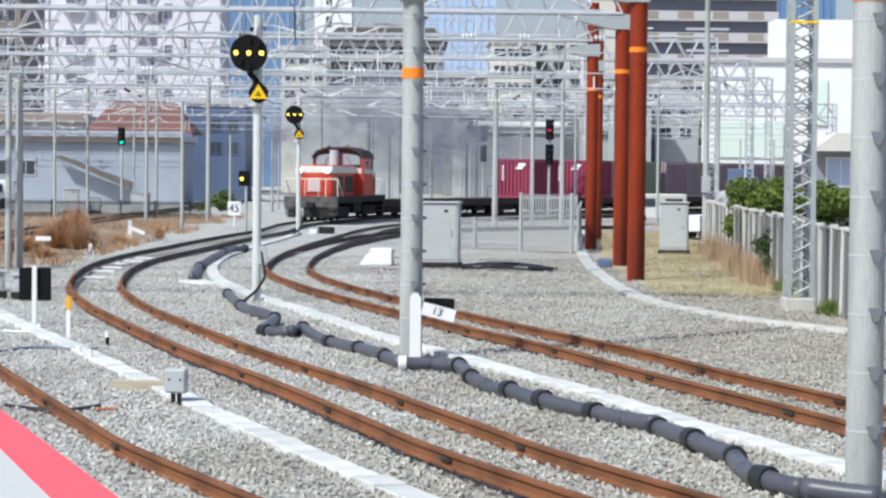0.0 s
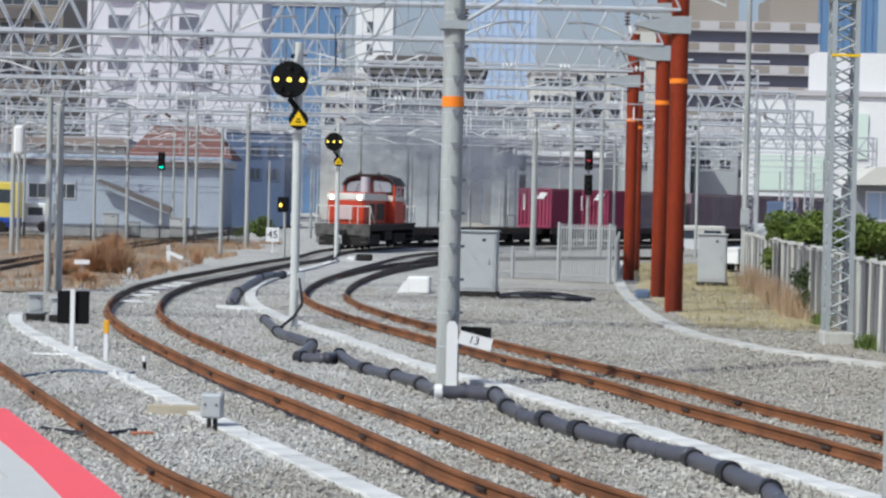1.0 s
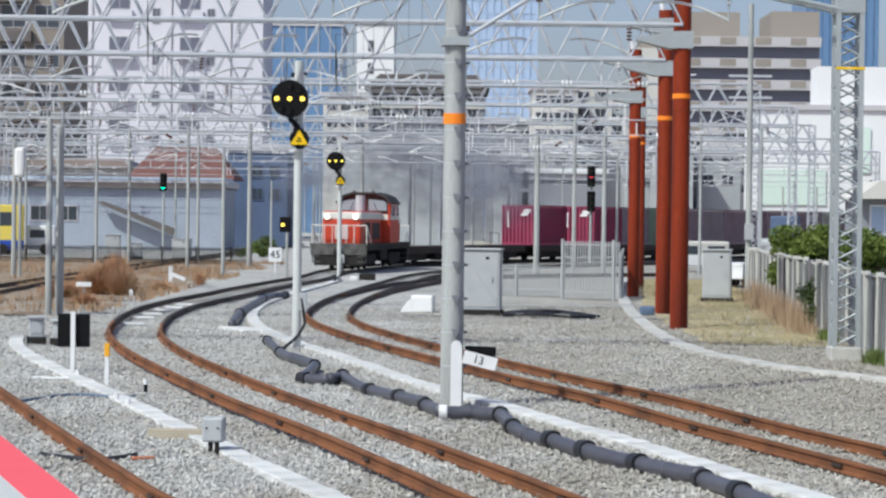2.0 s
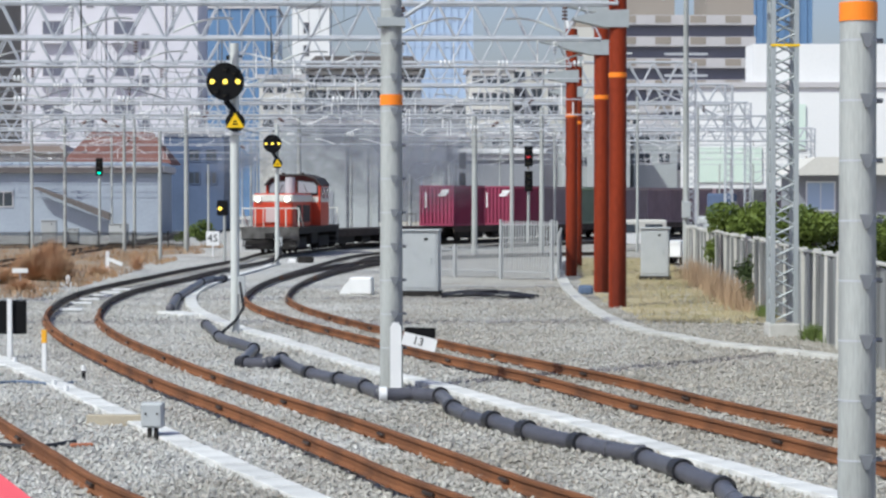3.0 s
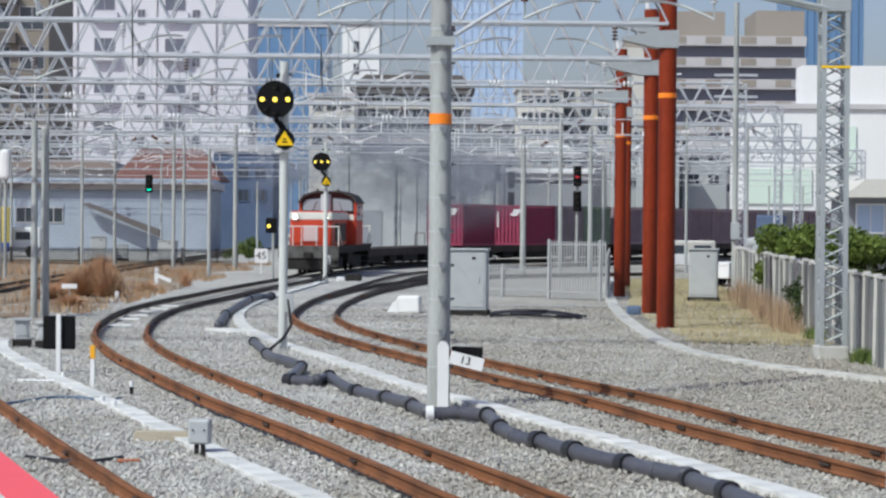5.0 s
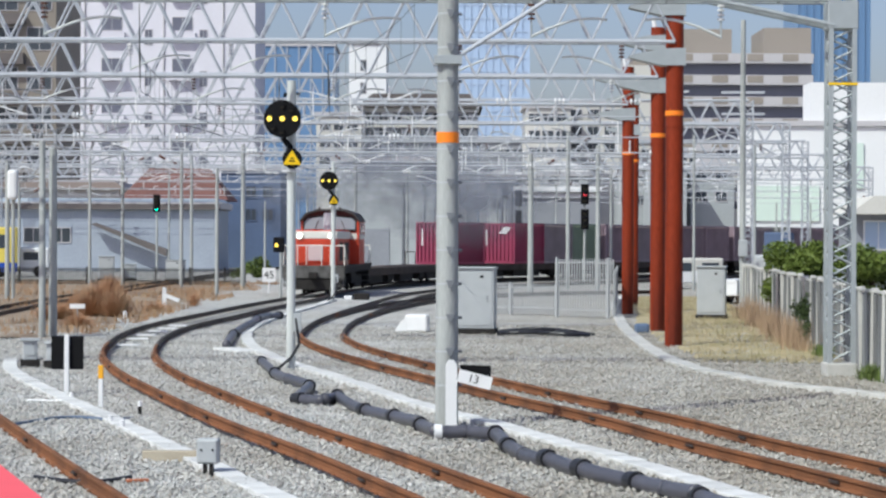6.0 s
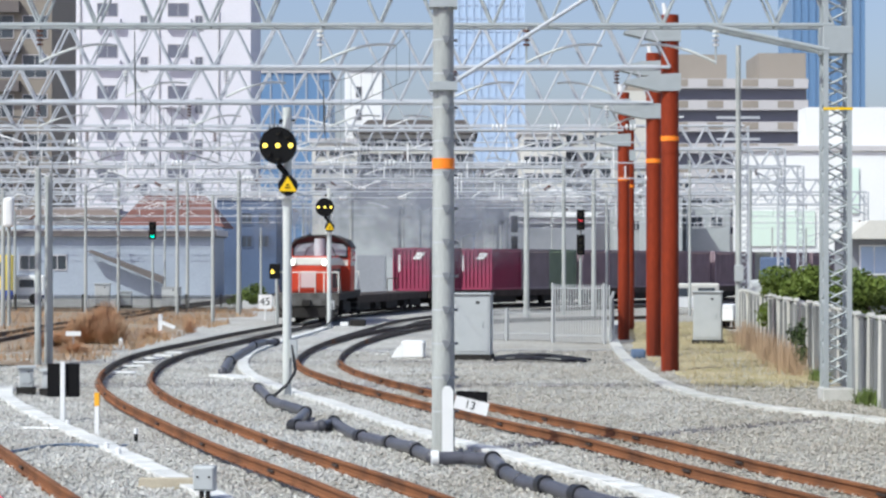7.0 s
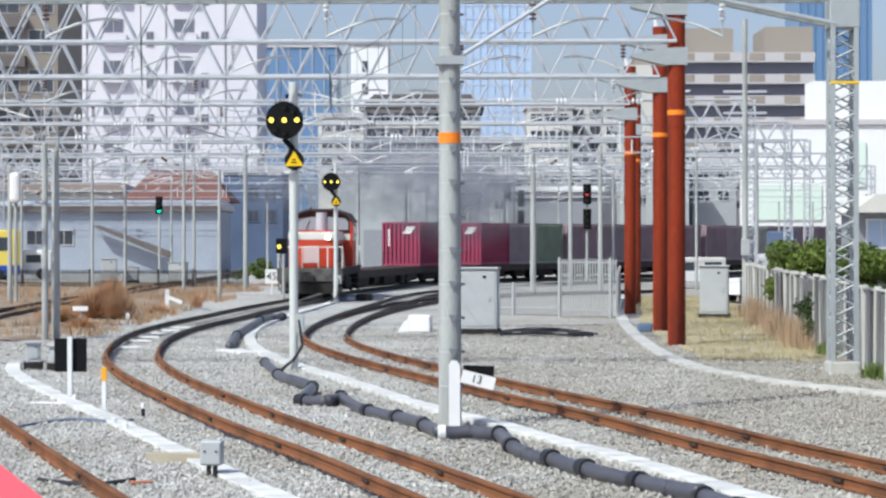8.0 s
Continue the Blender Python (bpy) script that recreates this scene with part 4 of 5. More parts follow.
t = building("glass_tower", "tall pale blue glass tower", X(806, D), X(936, D), D, 28, Z(-60, D), M_GLASST)
part("mullion", boxes(*[(X(806 + 13 * k, D) - 0.25, -0.3, 0, X(806 + 13 * k, D) + 0.25, 0.1, Z(-60, D)) for k in range(11)]), M_GLASST, t)
for k in range(15):
    part("floor_band", boxes((X(806, D), -0.2, Z(270, D) + 4.2 * k, X(936, D), 0.1, Z(270, D) + 4.2 * k + 0.5)), M_SPANDREL, t)
D = 640.0
t = building("glass_tower", "tall dark blue office tower", X(1412, D), X(1540, D), D, 28, Z(-60, D), M_GLASSB)
part("mullion", boxes(*[(X(1412 + 13 * k, D) - 0.2, -0.3, 0, X(1412 + 13 * k, D) + 0.2, 0.1, Z(-60, D)) for k in range(10)]), M_GLASSB, t)

D = 330.0
t = building("apartment_block", "beige apartment block with long pale balconies", X(1120, D), X(1436, D), D, 16, Z(150, D), M_BEIGE)
part("penthouse", boxes((X(1190, D), 1, Z(150, D), X(1296, D), 14, Z(98, D)), (X(1352, D), 0.5, Z(150, D), X(1436, D), 14, Z(96, D))), M_BEIGE, t)
for k in range(9):
    z = Z(158 + 38 * k, D)
    part("balcony", boxes((X(1190, D), -1.5, z - 0.2, X(1436, D), 0, z + 1.25)), M_BALC, t, "pale balcony front")
    for j in range(4):
        part("balcony_panel", boxes((X(1196 + 62 * j, D), -1.56, z + 0.1, X(1224 + 62 * j, D), -1.5, z + 1.15)), M_BEIGE, t)
    part("window_band", boxes((X(1192, D), -0.1, z - 1.95, X(1434, D), 0.05, z - 0.2)), M_GLASSA, t, "dark shaded window band")
part("end_wall", boxes((X(1108, D), -1.4, 0, X(1186, D), 12, Z(165, D))), M_CREAM, t)
D = 210.0
t = building("warehouse", "bright white factory building with pale green panels", X(1318, D), X(1720, D), D, 5, Z(270, D), M_WALLW)
part("upper_block", boxes((X(1436, D), 0.5, Z(272, D), X(1720, D), 5, Z(192, D))), M_WALLW, t)
part("panel", boxes((X(1335, D), -0.2, Z(438, D), X(1450, D), 0.05, Z(376, D))), M_PALEG, t, "pale green wall panel")
part("panel", boxes((X(1500, D), -0.2, Z(380, D), X(1528, D), 0.05, Z(300, D))), M_PALEG, t)
windows(t, [X(1400, D), X(1516, D), X(1545, D)], [Z(430, D)], 1.6, 1.0)
D = 260.0
for a, b, p in ((930, 1010, 240), (1000, 1100, 232), (850, 935, 300), (1090, 1200, 300), (560, 640, 255), (1192, 1266, 316), (1260, 1342, 332)):
    # This block is greyed: the smoke veil before it is put into its colour.
    grey = a == 850
    t = building("low_block", "low-rise town building greyed by painted smoke haze, with small windows" if grey else "cream low-rise town building with small windows", X(a, D), X(b, D), D, 10, Z(p, D), M_HALL if grey else M_CREAM)
    windows(t, [X(a + (b - a) * q, D) for q in (0.2, 0.5, 0.8)], [Z(p + 25, D), Z(p + 55, D), Z(p + 85, D)], 1.3, 1.0)
    D += 7
D = 236.0
for a, b, p, q, m in ((1150, 1216, 338, 318, M_WALLW), (1222, 1300, 345, 322, M_BALC), (1096, 1150, 352, 335, M_GREYS), (960, 1040, 352, 334, M_WALLW), (866, 930, 360, 342, M_BALC)):
    t = building("town_house", "pale low town house with a shallow gabled roof", X(a, D), X(b, D), D, 7, Z(p, D) - 0.5, M_GREYS)
    xa, xb = X(a - 4, D), X(b + 4, D)
    part("gable_roof", prism([(xa, Z(p, D)), (xb, Z(p, D)), ((xa + xb) / 2 + 0.6, Z(q, D)), ((xa + xb) / 2 - 0.6, Z(q, D))], -0.5, 7.5), m, t, "pale gabled roof")
    windows(t, [X(a + (b - a) * u, D) for u in (0.25, 0.7)], [Z(p + 22, D), Z(p + 58, D)], 1.2, 1.0)
    D += 4
D = 185.0
t = building("house", "low house with a brown-red tiled hip roof", X(222, D), X(382, D), D, 8, Z(408, D) - 0.5, M_CREAM)
bm = bmesh.new()
a, b, zb, zr = X(212, D), X(406, D), Z(405, D), Z(346, D)
vs = [bm.verts.new(v) for v in ((a, -0.6, zb), (b, -0.6, zb), (b, 8.6, zb), (a, 8.6, zb), (a + 2, 4, zr), (b - 2, 4, zr))]
for f in ((0, 1, 5, 4), (1, 2, 5), (2, 3, 4, 5), (3, 0, 4), (3, 2, 1, 0)):
    bm.faces.new([vs[i] for i in f])
part("tiled_roof", bm, M_ROOFT, t, "brown-red tiled roof")
D = 176.0
t = building("warehouse", "long pale blue-grey warehouse with a dark roof edge", X(-200, D), X(386, D), D, 9, Z(420, D), M_WAREH)
part("roof_edge", boxes((X(-204, D), -0.5, Z(422, D), X(390, D), 9, Z(412, D))), M_BROWNB, t)
windows(t, [X(p, D) for p in (60, 110)], [Z(480, D)], 1.4, 1.1)
part("sheet_roof", prism([(X(-204, D), Z(413, D)), (X(390, D), Z(413, D)), (X(382, D), Z(402, D)), (X(-204, D), Z(402, D))], 0.3, 9), M_ROOFB, t, "pale blue sheet roof")
part("stair", prism([(X(165, D), Z(448, D)), (X(175, D), Z(446, D)), (X(300, D), Z(492, D)), (X(300, D), Z(505, D))], -1.4, -0.6), M_BROWNB, t, "dark outside stair flight")
D = 200.0
t = building("workshop", "grey-blue workshop with small dark windows behind the signals", X(392, D), X(498, D), D, 8, Z(352, D), M_NAVY)
windows(t, [X(p, D) for p in (445, 475)], [Z(400, D), Z(440, D)], 0.9, 1.0, frame_mat=M_NAVY)
t = building("storage_shed", "pale grey corrugated shed beside the far sidings", X(596, D), X(770, D), D, 8, Z(335, D), M_GREYS)
part("door", boxes((X(640, D), -0.08, 0, X(690, D), 0.02, 3.6)), M_HALL, t, "dull grey sliding door")
D = 215.0
t = building("platform_canopy", "low shed with a bright white roof edge", X(900, D), X(1060, D), D, 5, Z(398, D), M_HALL)
part("roof_edge", boxes((X(895, D), -0.6, Z(398, D) + 0.55, X(1065, D), 5, Z(388, D) + 0.55)), M_WALLW, t)
colour_signal(4.9, 172.0, 7.2, M_LENS, "unlit dark signal head on a slim mast")
colour_signal(6.0, 174.0, 6.6, M_LENS, "unlit dark double signal head on a slim mast", 2)
D = 192.0
t = building("old_house", "old tan house with a low brown roof behind the warehouse", X(-60, D), X(214, D), D, 7, Z(385, D), M_CREAM)
part("low_roof", prism([(X(-66, D), Z(386, D)), (X(220, D), Z(386, D)), (X(205, D), Z(370, D)), (X(-60, D), Z(370, D))], -0.6, 7), M_TANR, t, "tan-brown roof")


# ---- along the tracks ----
def slab_run(name, label, line, s0, s1, w, h, piece, material, skip=()):
    """A run of loose concrete cover slabs, end to end."""
    t = thing(name, label, "cable trough", kind="structure")
    first = None
    s = s0
    rng = random.Random(len(label))
    while s < s1:
        if not any(a < s < b for a, b in skip):
            c, d = line.at(s), line.way(s)
            m = pose(c[0], c[1], GROUND - 0.02 + rng.uniform(-0.008, 0.012), rng.uniform(-1, 1), rng.uniform(-1, 1), math.degrees(math.atan2(d[1], d[0])) - 90 + rng.uniform(-3, 3))
            if first is None:
                first = part("cover_slab", boxes((-w / 2, -piece / 2 + 0.004, 0, w / 2, piece / 2 - 0.004, h), bevel=0.01), material, t, m=m)
            else:
                share(first, t, m)
        s += piece
    return t


TROUGH_L = Line([(-9.3, 47.5), (-8.6, 44), (-7.45, 40.1), (-6.35, 36.7), (-4.9, 32.4), (-4.0, 29.6), (-3.15, 27), (-2.15, 23.9), (-1.25, 21.2), (-0.1, 18.0), (1.8, 13)])
slab_run("cable_trough", "pale concrete cable trough between the platform track and main track", TROUGH_L, 0, TROUGH_L.length, 0.29, 0.08, 0.6, M_TROUGH)
TROUGH_M = Line([(-4.7, 95), (-5.05, 86), (-5.5, 76), (-5.65, 67.4), (-5.4, 61), (-4.6, 53.6), (-3.2, 46.6), (-2.02, 42.0), (-0.83, 36.9), (-0.04, 33.9), (0.89, 30.9), (1.55, 28.5), (2.13, 26.6), (2.61, 24.7), (3.02, 23.0), (3.42, 21.5), (3.85, 20), (5.6, 14)])
slab_run("cable_trough", "pale concrete cable trough curving between two tracks", TROUGH_M, 0, TROUGH_M.length, 0.30, 0.09, 0.6, M_TROUGH)
KERB = Line([(8.5, 104), (6.95, 89.3), (6.05, 75.6), (5.42, 65.0), (5.05, 53.4), (5.13, 46.4), (5.66, 43.0), (6.33, 40.2), (7.05, 38.5), (8.0, 36), (10.5, 28)])
slab_run("concrete_kerb", "pale concrete kerb edging the ballast below the red posts", KERB, 0, KERB.length, 0.34, 0.09, 1.0, M_KERB)


def pipe_run(pts, r, joints, label, cuffs=()):
    t = thing("drain_pipe", label, "pipe")
    rng = random.Random(5)
    for i, (a, b) in enumerate(zip(pts, pts[1:])):
        za, zb = GROUND + r + rng.uniform(0, 0.05), GROUND + r + rng.uniform(0, 0.05)
        va, vb = Vector((*a, za)), Vector((*b, zb))
        n = max(3, int((vb - va).length / 0.07))
        mid = (va + vb) / 2 + Vector((rng.uniform(-0.05, 0.05), rng.uniform(-0.05, 0.05), -0.02))
        d = (vb - va).normalized()
        bm = tube([va.lerp(mid, k / n).lerp(mid.lerp(vb, k / n), k / n) for k in range(n + 1)], r, 16, 0.045)
        part("pipe_section", bm, M_PIPE, t, smooth=True)
        if i in joints:
            c = bmesh.new()
            rod(c, va - d * 0.05, va + d * 0.1, r * 1.16, sides=20)
            rod(c, va + d * 0.08, va + d * 0.13, r * 1.28, sides=20)
            part("coupling", c, M_COUPL, t, "black pipe coupling")
        if i in cuffs:
            part("cuff", rods((tuple(va - d * 0.02), tuple(va + d * 0.08), r * 1.1), sides=20), M_WHITE, t, "white taped cuff")
    return t


pipe_run([(-0.08, 29.21), (0.37, 29.26), (0.7, 28.9), (0.81, 27.39), (0.99, 26.37), (1.21, 25.68), (1.54, 24.65), (2.03, 23.51), (2.33, 22.75), (2.57, 22.08), (2.77, 20.82), (3.03, 19.77), (3.0, 18.83), (3.01, 18.11), (3.28, 17.58), (3.85, 17.31)], 0.09, {2, 3, 5, 6, 7, 9, 10, 11, 13}, "jointed dark grey corrugated pipe lying on the ballast", {0})
pipe_run([(-5.37, 72.98), (-5.72, 71.99), (-5.84, 69.53), (-5.73, 64.22), (-5.61, 59.3), (-5.19, 53.03)], 0.11, {0, 2, 4}, "short dark grey pipe lying beside the concrete trough")
pipe_run([(-3.77, 46.03), (-3.2, 41.97), (-2.78, 40.11), (-2.31, 38.54), (-2.35, 35.56), (-1.88, 35.15), (-1.72, 36.02), (-1.19, 33.24), (-0.72, 32.05), (-0.31, 30.65), (-0.08, 29.21)], 0.088, {0, 1, 3, 4, 6, 7, 8, 9, 10}, "bent dark grey pipe with black couplings beside the signal", {1})


def cabinet(x, y, w, d, h, turn, label):
    t = thing("equipment_cabinet", label, "cabinet", pose(x, y, GROUND, 0, 0, turn))
    part("plinth", boxes((-w / 2 - 0.05, -d / 2 - 0.05, 0, w / 2 + 0.05, d / 2 + 0.05, 0.16), bevel=0.01), M_UNDER, t, "dark plinth")
    part("body", boxes((-w / 2, -d / 2, 0.16, w / 2, d / 2, h), bevel=0.02), M_CABINET, t)
    part("roof", boxes((-w / 2 - 0.04, -d / 2 - 0.06, h, w / 2 + 0.04, d / 2 + 0.04, h + 0.05), bevel=0.012), M_CABINET, t)
    dr = part("door", boxes((-w / 2 + 0.06, -d / 2 - 0.018, 0.25, w / 2 - 0.06, -d / 2 + 0.002, h - 0.08), bevel=0.006), M_CABINET, t)
    part("handle", boxes((w * 0.28, -d / 2 - 0.05, h * 0.52, w * 0.28 + 0.04, -d / 2 - 0.018, h * 0.6)), M_STEEL, dr)
    part("plate", boxes((w * 0.12, -d / 2 - 0.026, h * 0.86, w * 0.22, -d / 2 - 0.018, h * 0.9)), M_UNDER, dr)
    return t


cabinet(0.98, 62.4, 1.06, 0.66, 1.85, -8, "grey steel trackside equipment cabinet on a dark plinth")
cabinet(9.12, 74.6, 0.95, 0.66, 1.76, -10, "grey steel equipment cabinet in dry grass by the fence")
cabinet(-8.5, 45.5, 0.3, 0.35, 0.55, 10, "small grey trackside box with a dark lid")
cabinet(-7.95, 45.2, 0.26, 0.3, 0.5, -5, "small grey trackside box beside the cable trough")
cabinet(X(190, 138), 138, 0.95, 0.7, 1.5, 5, "pale grey cabinet behind the far lineside fence")
cabinet(X(312, 136), 136, 1.1, 0.7, 1.3, -6, "pale grey cabinet behind the far lineside fence")
cabinet(X(232, 139), 139, 0.7, 0.6, 1.0, 4, "small grey cabinet behind the far lineside fence")
t = thing("covered_box", "white plastic-wrapped box lying on the ballast", "box", pose(-0.72, 63.8, GROUND, 0, 0, -6))
part("body", boxes((-0.33, -0.3, 0, 0.33, 0.3, 0.5), bevel=0.06), M_WHITE, t)
part("flap", prism([(-0.62, 0.02), (-0.3, 0.02), (-0.3, 0.42), (-0.45, 0.3)], -0.3, 0.3), M_WHITE, t)
# Black tubes stand in for the dark shadow strip right of the cabinet.
for k, (dy, sag) in enumerate(((0, 0.1), (-0.5, 0.06), (0.5, 0.13))):
    t = thing("cable_hose", "black hose loops standing in for the dark shadow strip beside the cabinet", "hose", group="hoses by the cabinet")
    q = [(1.55 + j * 0.18 + 0.04 * math.sin(j * 2.1 + k), 61.2 + dy + 0.5 * math.sin(j * 0.35 + k), GROUND + 0.06 + sag * math.sin(math.pi * j / 13)) for j in range(14 + k)]
    part("hose", tube(q, 0.055, 8), M_COUPL, t)


def text_part(name, words, size, m, material, parent):
    cu = bpy.data.curves.new(name, "FONT")
    cu.body, cu.size, cu.align_x, cu.align_y, cu.extrude = words, size, "CENTER", "CENTER", 0.003
    tmp = bpy.data.objects.new(name, cu)
    scene.collection.objects.link(tmp)
    me = bpy.data.meshes.new_from_object(tmp.evaluated_get(bpy.context.evaluated_depsgraph_get()))
    bpy.data.objects.remove(tmp)
    me.materials.clear()
    me.materials.append(material)
    ob = new(name, me)
    ob.parent, ob.matrix_basis = parent, m
    return ob


def pointed_post(name, x, y, w, h, label, turn=0):
    t = thing(name, label, "marker post", pose(x, y, GROUND - 0.05, 0, 0, turn))
    part("post", prism([(-w / 2, 0), (w / 2, 0), (w / 2, h - w * 0.4), (w * 0.25, h), (-w * 0.25, h), (-w / 2, h - w * 0.4)], -w / 2, w / 2), M_WHITE, t, "white concrete post")
    return t


t = pointed_post("curve_marker", 0.13, 31.0, 0.16, 1.02, "white marker post with slanted number boards")
b = part("board", boxes((0.02, -0.02, -0.09, 0.5, 0.0, 0.09)), M_WHITE, t, "slanted white number board", m=pose(0.08, -0.09, 0.82, 0, 14, 0))
text_part("number", "13", 0.16, pose(0.24, -0.022, 0, 90, 0, 0), M_BLACK, b)
part("dark_board", boxes((0.06, 0.02, -0.06, 0.5, 0.04, 0.1)), M_BLACK, t, "dark board", m=pose(0.06, 0.02, 0.86, 0, 2, 0))
t = pointed_post("gradient_marker", -10.4, 82.5, 0.14, 0.9, "white marker post with a slanted arm in dry weeds")
part("board", boxes((0, -0.02, -0.07, 0.55, 0.0, 0.07)), M_WHITE, t, m=pose(0.05, -0.08, 0.6, 0, 22, 0))
pointed_post("stub_post", -10.36, 71.95, 0.12, 0.35, "short white stub post beside the track")
t = thing("indicator_board", "black indicator board on a slim white post", "sign", pose(-6.39, 37.6, GROUND))
part("post", boxes((-0.04, -0.1, -0.1, 0.04, -0.03, 1.03), bevel=0.008), M_WHITE, t)
part("board", boxes((-0.275, -0.03, 0.43, 0.275, 0.02, 1.0), bevel=0.01), M_BLACK, t, "square black board")
M_AMBER = mat("amber reflective paint", (0.85, 0.42, 0.03), 0.5, 0, 0.12, 8, 0.03)
t = thing("marker_stake", "slim white stake with a yellow-orange top", "stake", pose(-5.37, 34.7, GROUND))
part("stake", boxes((-0.035, -0.03, -0.1, 0.035, 0.03, 0.46), bevel=0.006), M_WHITE, t)
part("top", boxes((-0.04, -0.035, 0.46, 0.04, 0.035, 0.67), bevel=0.006), M_AMBER, t, "yellow-orange reflective top")
t = thing("marker_stake", "small black and white ground marker", "stake", pose(-4.55, 33.2, GROUND))
part("stake", rods(((0, 0, -0.05), (0, 0, 0.14), 0.03)), M_BLACK, t)
part("top", rods(((0, 0, 0.14), (0, 0, 0.22), 0.035)), M_WHITE, t)
t = thing("junction_box", "grey trackside junction box on a short dark stem", "box", pose(-2.62, 24.7, GROUND, 0, 0, -6))
part("stem", boxes((-0.05, -0.04, -0.05, -0.01, 0.04, 0.16), (0.02, -0.04, -0.05, 0.06, 0.04, 0.16)), M_UNDER, t)
part("body", boxes((-0.12, -0.07, 0.15, 0.13, 0.08, 0.43), bevel=0.02), M_CABINET, t)
part("lid", boxes((-0.1, -0.085, 0.17, 0.11, -0.07, 0.41), bevel=0.005), M_CABINET, t)
part("bolt", rods(((-0.06, -0.1, 0.31), (-0.06, -0.085, 0.31), 0.012)), M_UNDER, t)
part("bolt", rods(((0.07, -0.1, 0.31), (0.07, -0.085, 0.31), 0.012)), M_UNDER, t)
M_FADED = mat("faded orange-brown sheet", (0.52, 0.19, 0.10), 0.8, 0, 0.3, 5, 0.1)
M_TIMBER = mat("weathered pale timber", (0.50, 0.44, 0.34), 0.9, 0, 0.3, 3, 0.15, 40)
t = tagged(part("timber_beam", boxes((-0.38, -0.07, 0, 0.38, 0.07, 0.13), bevel=0.01), M_TIMBER, m=pose(-3.2, 26.4, GROUND, 0, 0, -4)), "weathered pale timber beam beside the junction box", "beam")
t = tagged(part("scrap_plate", boxes((-0.12, -0.05, 0, 0.12, 0.05, 0.03), bevel=0.008), M_FADED, m=pose(-3.3, 23.9, GROUND + 0.03, 0, 0, 20)), "small faded orange-brown scrap plate on the ballast", "plate")
for y in (54.0, 57.4, 59.6, 62.2, 64.1, 66.2):
    s = LINE_A.near_y(y)
    c, d = LINE_A.side(s, -0.2), LINE_A.way(s)
    tagged(part("pale_plate", boxes((-0.28, -0.13, 0, 0.28, 0.13, 0.05), bevel=0.01), M_WHITE, m=pose(c[0], c[1], GROUND + 0.03, 0, 0, math.degrees(math.atan2(d[1], d[0])) - 90)), "pale concrete plate laid between the rails", "plate", group="plates between the rails")

t = thing("speed_sign", "white square speed sign reading 45 on a short post", "sign", pose(-8.45, 107.5, GROUND))
part("post", rods(((0, 0.03, -0.1), (0, 0.03, 0.8), 0.04)), M_WHITE, t)
b = part("board", boxes((-0.32, -0.02, 0.55, 0.32, 0.02, 1.25), bevel=0.01), M_WHITE, t)
text_part("number", "45", 0.52, pose(0, -0.024, 0.9, 90, 0, 0), M_BLACK, b)
t = thing("dwarf_signal", "slim black dwarf signal with one lit yellow lamp", "signal", pose(-6.95, 93.5, GROUND))
part("mast", rods(((0.1, 0, -0.1), (0.1, 0, 2.6), 0.06)), M_POLE, t)
hd = part("head", boxes((-0.22, -0.1, 2.1, 0.25, 0.05, 2.75), bevel=0.05), M_BLACK, t)
part("lamp", rods(((-0.08, -0.13, 2.4), (-0.08, -0.1, 2.4), 0.08)), M_LAMP, hd, "lit yellow lamp")
t = thing("track_device", "small dark and white point machine between the tracks", "machine", pose(-3.55, 97, GROUND))
part("case", boxes((-0.35, -0.4, 0, 0.35, 0.4, 0.3), bevel=0.05), M_UNDER, t)
part("cover", boxes((-0.75, -0.3, 0, -0.4, 0.3, 0.18), bevel=0.03), M_WHITE, t)

M_BLUET = mat("faded blue tarpaulin", (0.13, 0.18, 0.28), 0.8, 0, 0.3, 5, 0.2)


for name, label, pts, r, m in (("ground_cable", "dark blue cable lying in a shallow curve on the ballast", [(-6.11, 30.96), (-5.91, 31.59), (-5.63, 32.34), (-5.23, 32.4), (-4.79, 31.96), (-4.55, 32.33)], 0.022, M_BLUET), ("ground_cable", "black cable lying beside the platform track", [(-4.48, 24.27), (-4.18, 23.97), (-3.84, 23.78), (-3.62, 23.93), (-3.43, 24.3)], 0.028, M_COUPL), ("white_conduit", "thin white conduit lying across the ballast", [(-6.72, 35.73), (-6.07, 35.65)], 0.02, M_WHITE)):
    t = thing(name, label, "cable")
    ln = Line(pts)
    part("cable", tube([(*ln.at(s), GROUND + 0.035) for s in np.linspace(0, ln.length, 24)], r, 8), m, t)
tagged(part("pale_slab", boxes((-0.3, -0.9, 0, 0.3, 0.9, 0.06), bevel=0.01), M_TROUGH, m=pose(-4.85, 52.23, GROUND, 0, 0, 25)), "pale concrete slab lying beside the cable trough", "slab")
for x, y in ((-4.75, 31.6), (-4.45, 30.7), (-6.1, 36.3)):
    tagged(part("white_peg", rods(((0, 0, -0.05), (0, 0, 0.13), 0.035)), M_WHITE, m=pose(x, y, GROUND)), "short white peg beside the cable trough", "peg", group="pegs by the trough")

# ---- platform ----
edge = [(-3.13, 15.4), (-1.87, 11.6), (-0.2, 6.5), (1.95, 0), (5.5, -11), (-16, -11), (-16, 15.0)]


pf = thing("platform", "pale paved station platform with a pink painted edge", "platform", kind="structure")
part("body", slab(edge, GROUND - 0.1, 0.90), M_CONC, pf, "concrete platform body")
inner = [(-3.3, 14.95), (-2.3, 12.0), (-0.55, 6.4), (1.6, 0), (5.1, -10.9), (-15.9, -10.9), (-15.9, 14.6)]
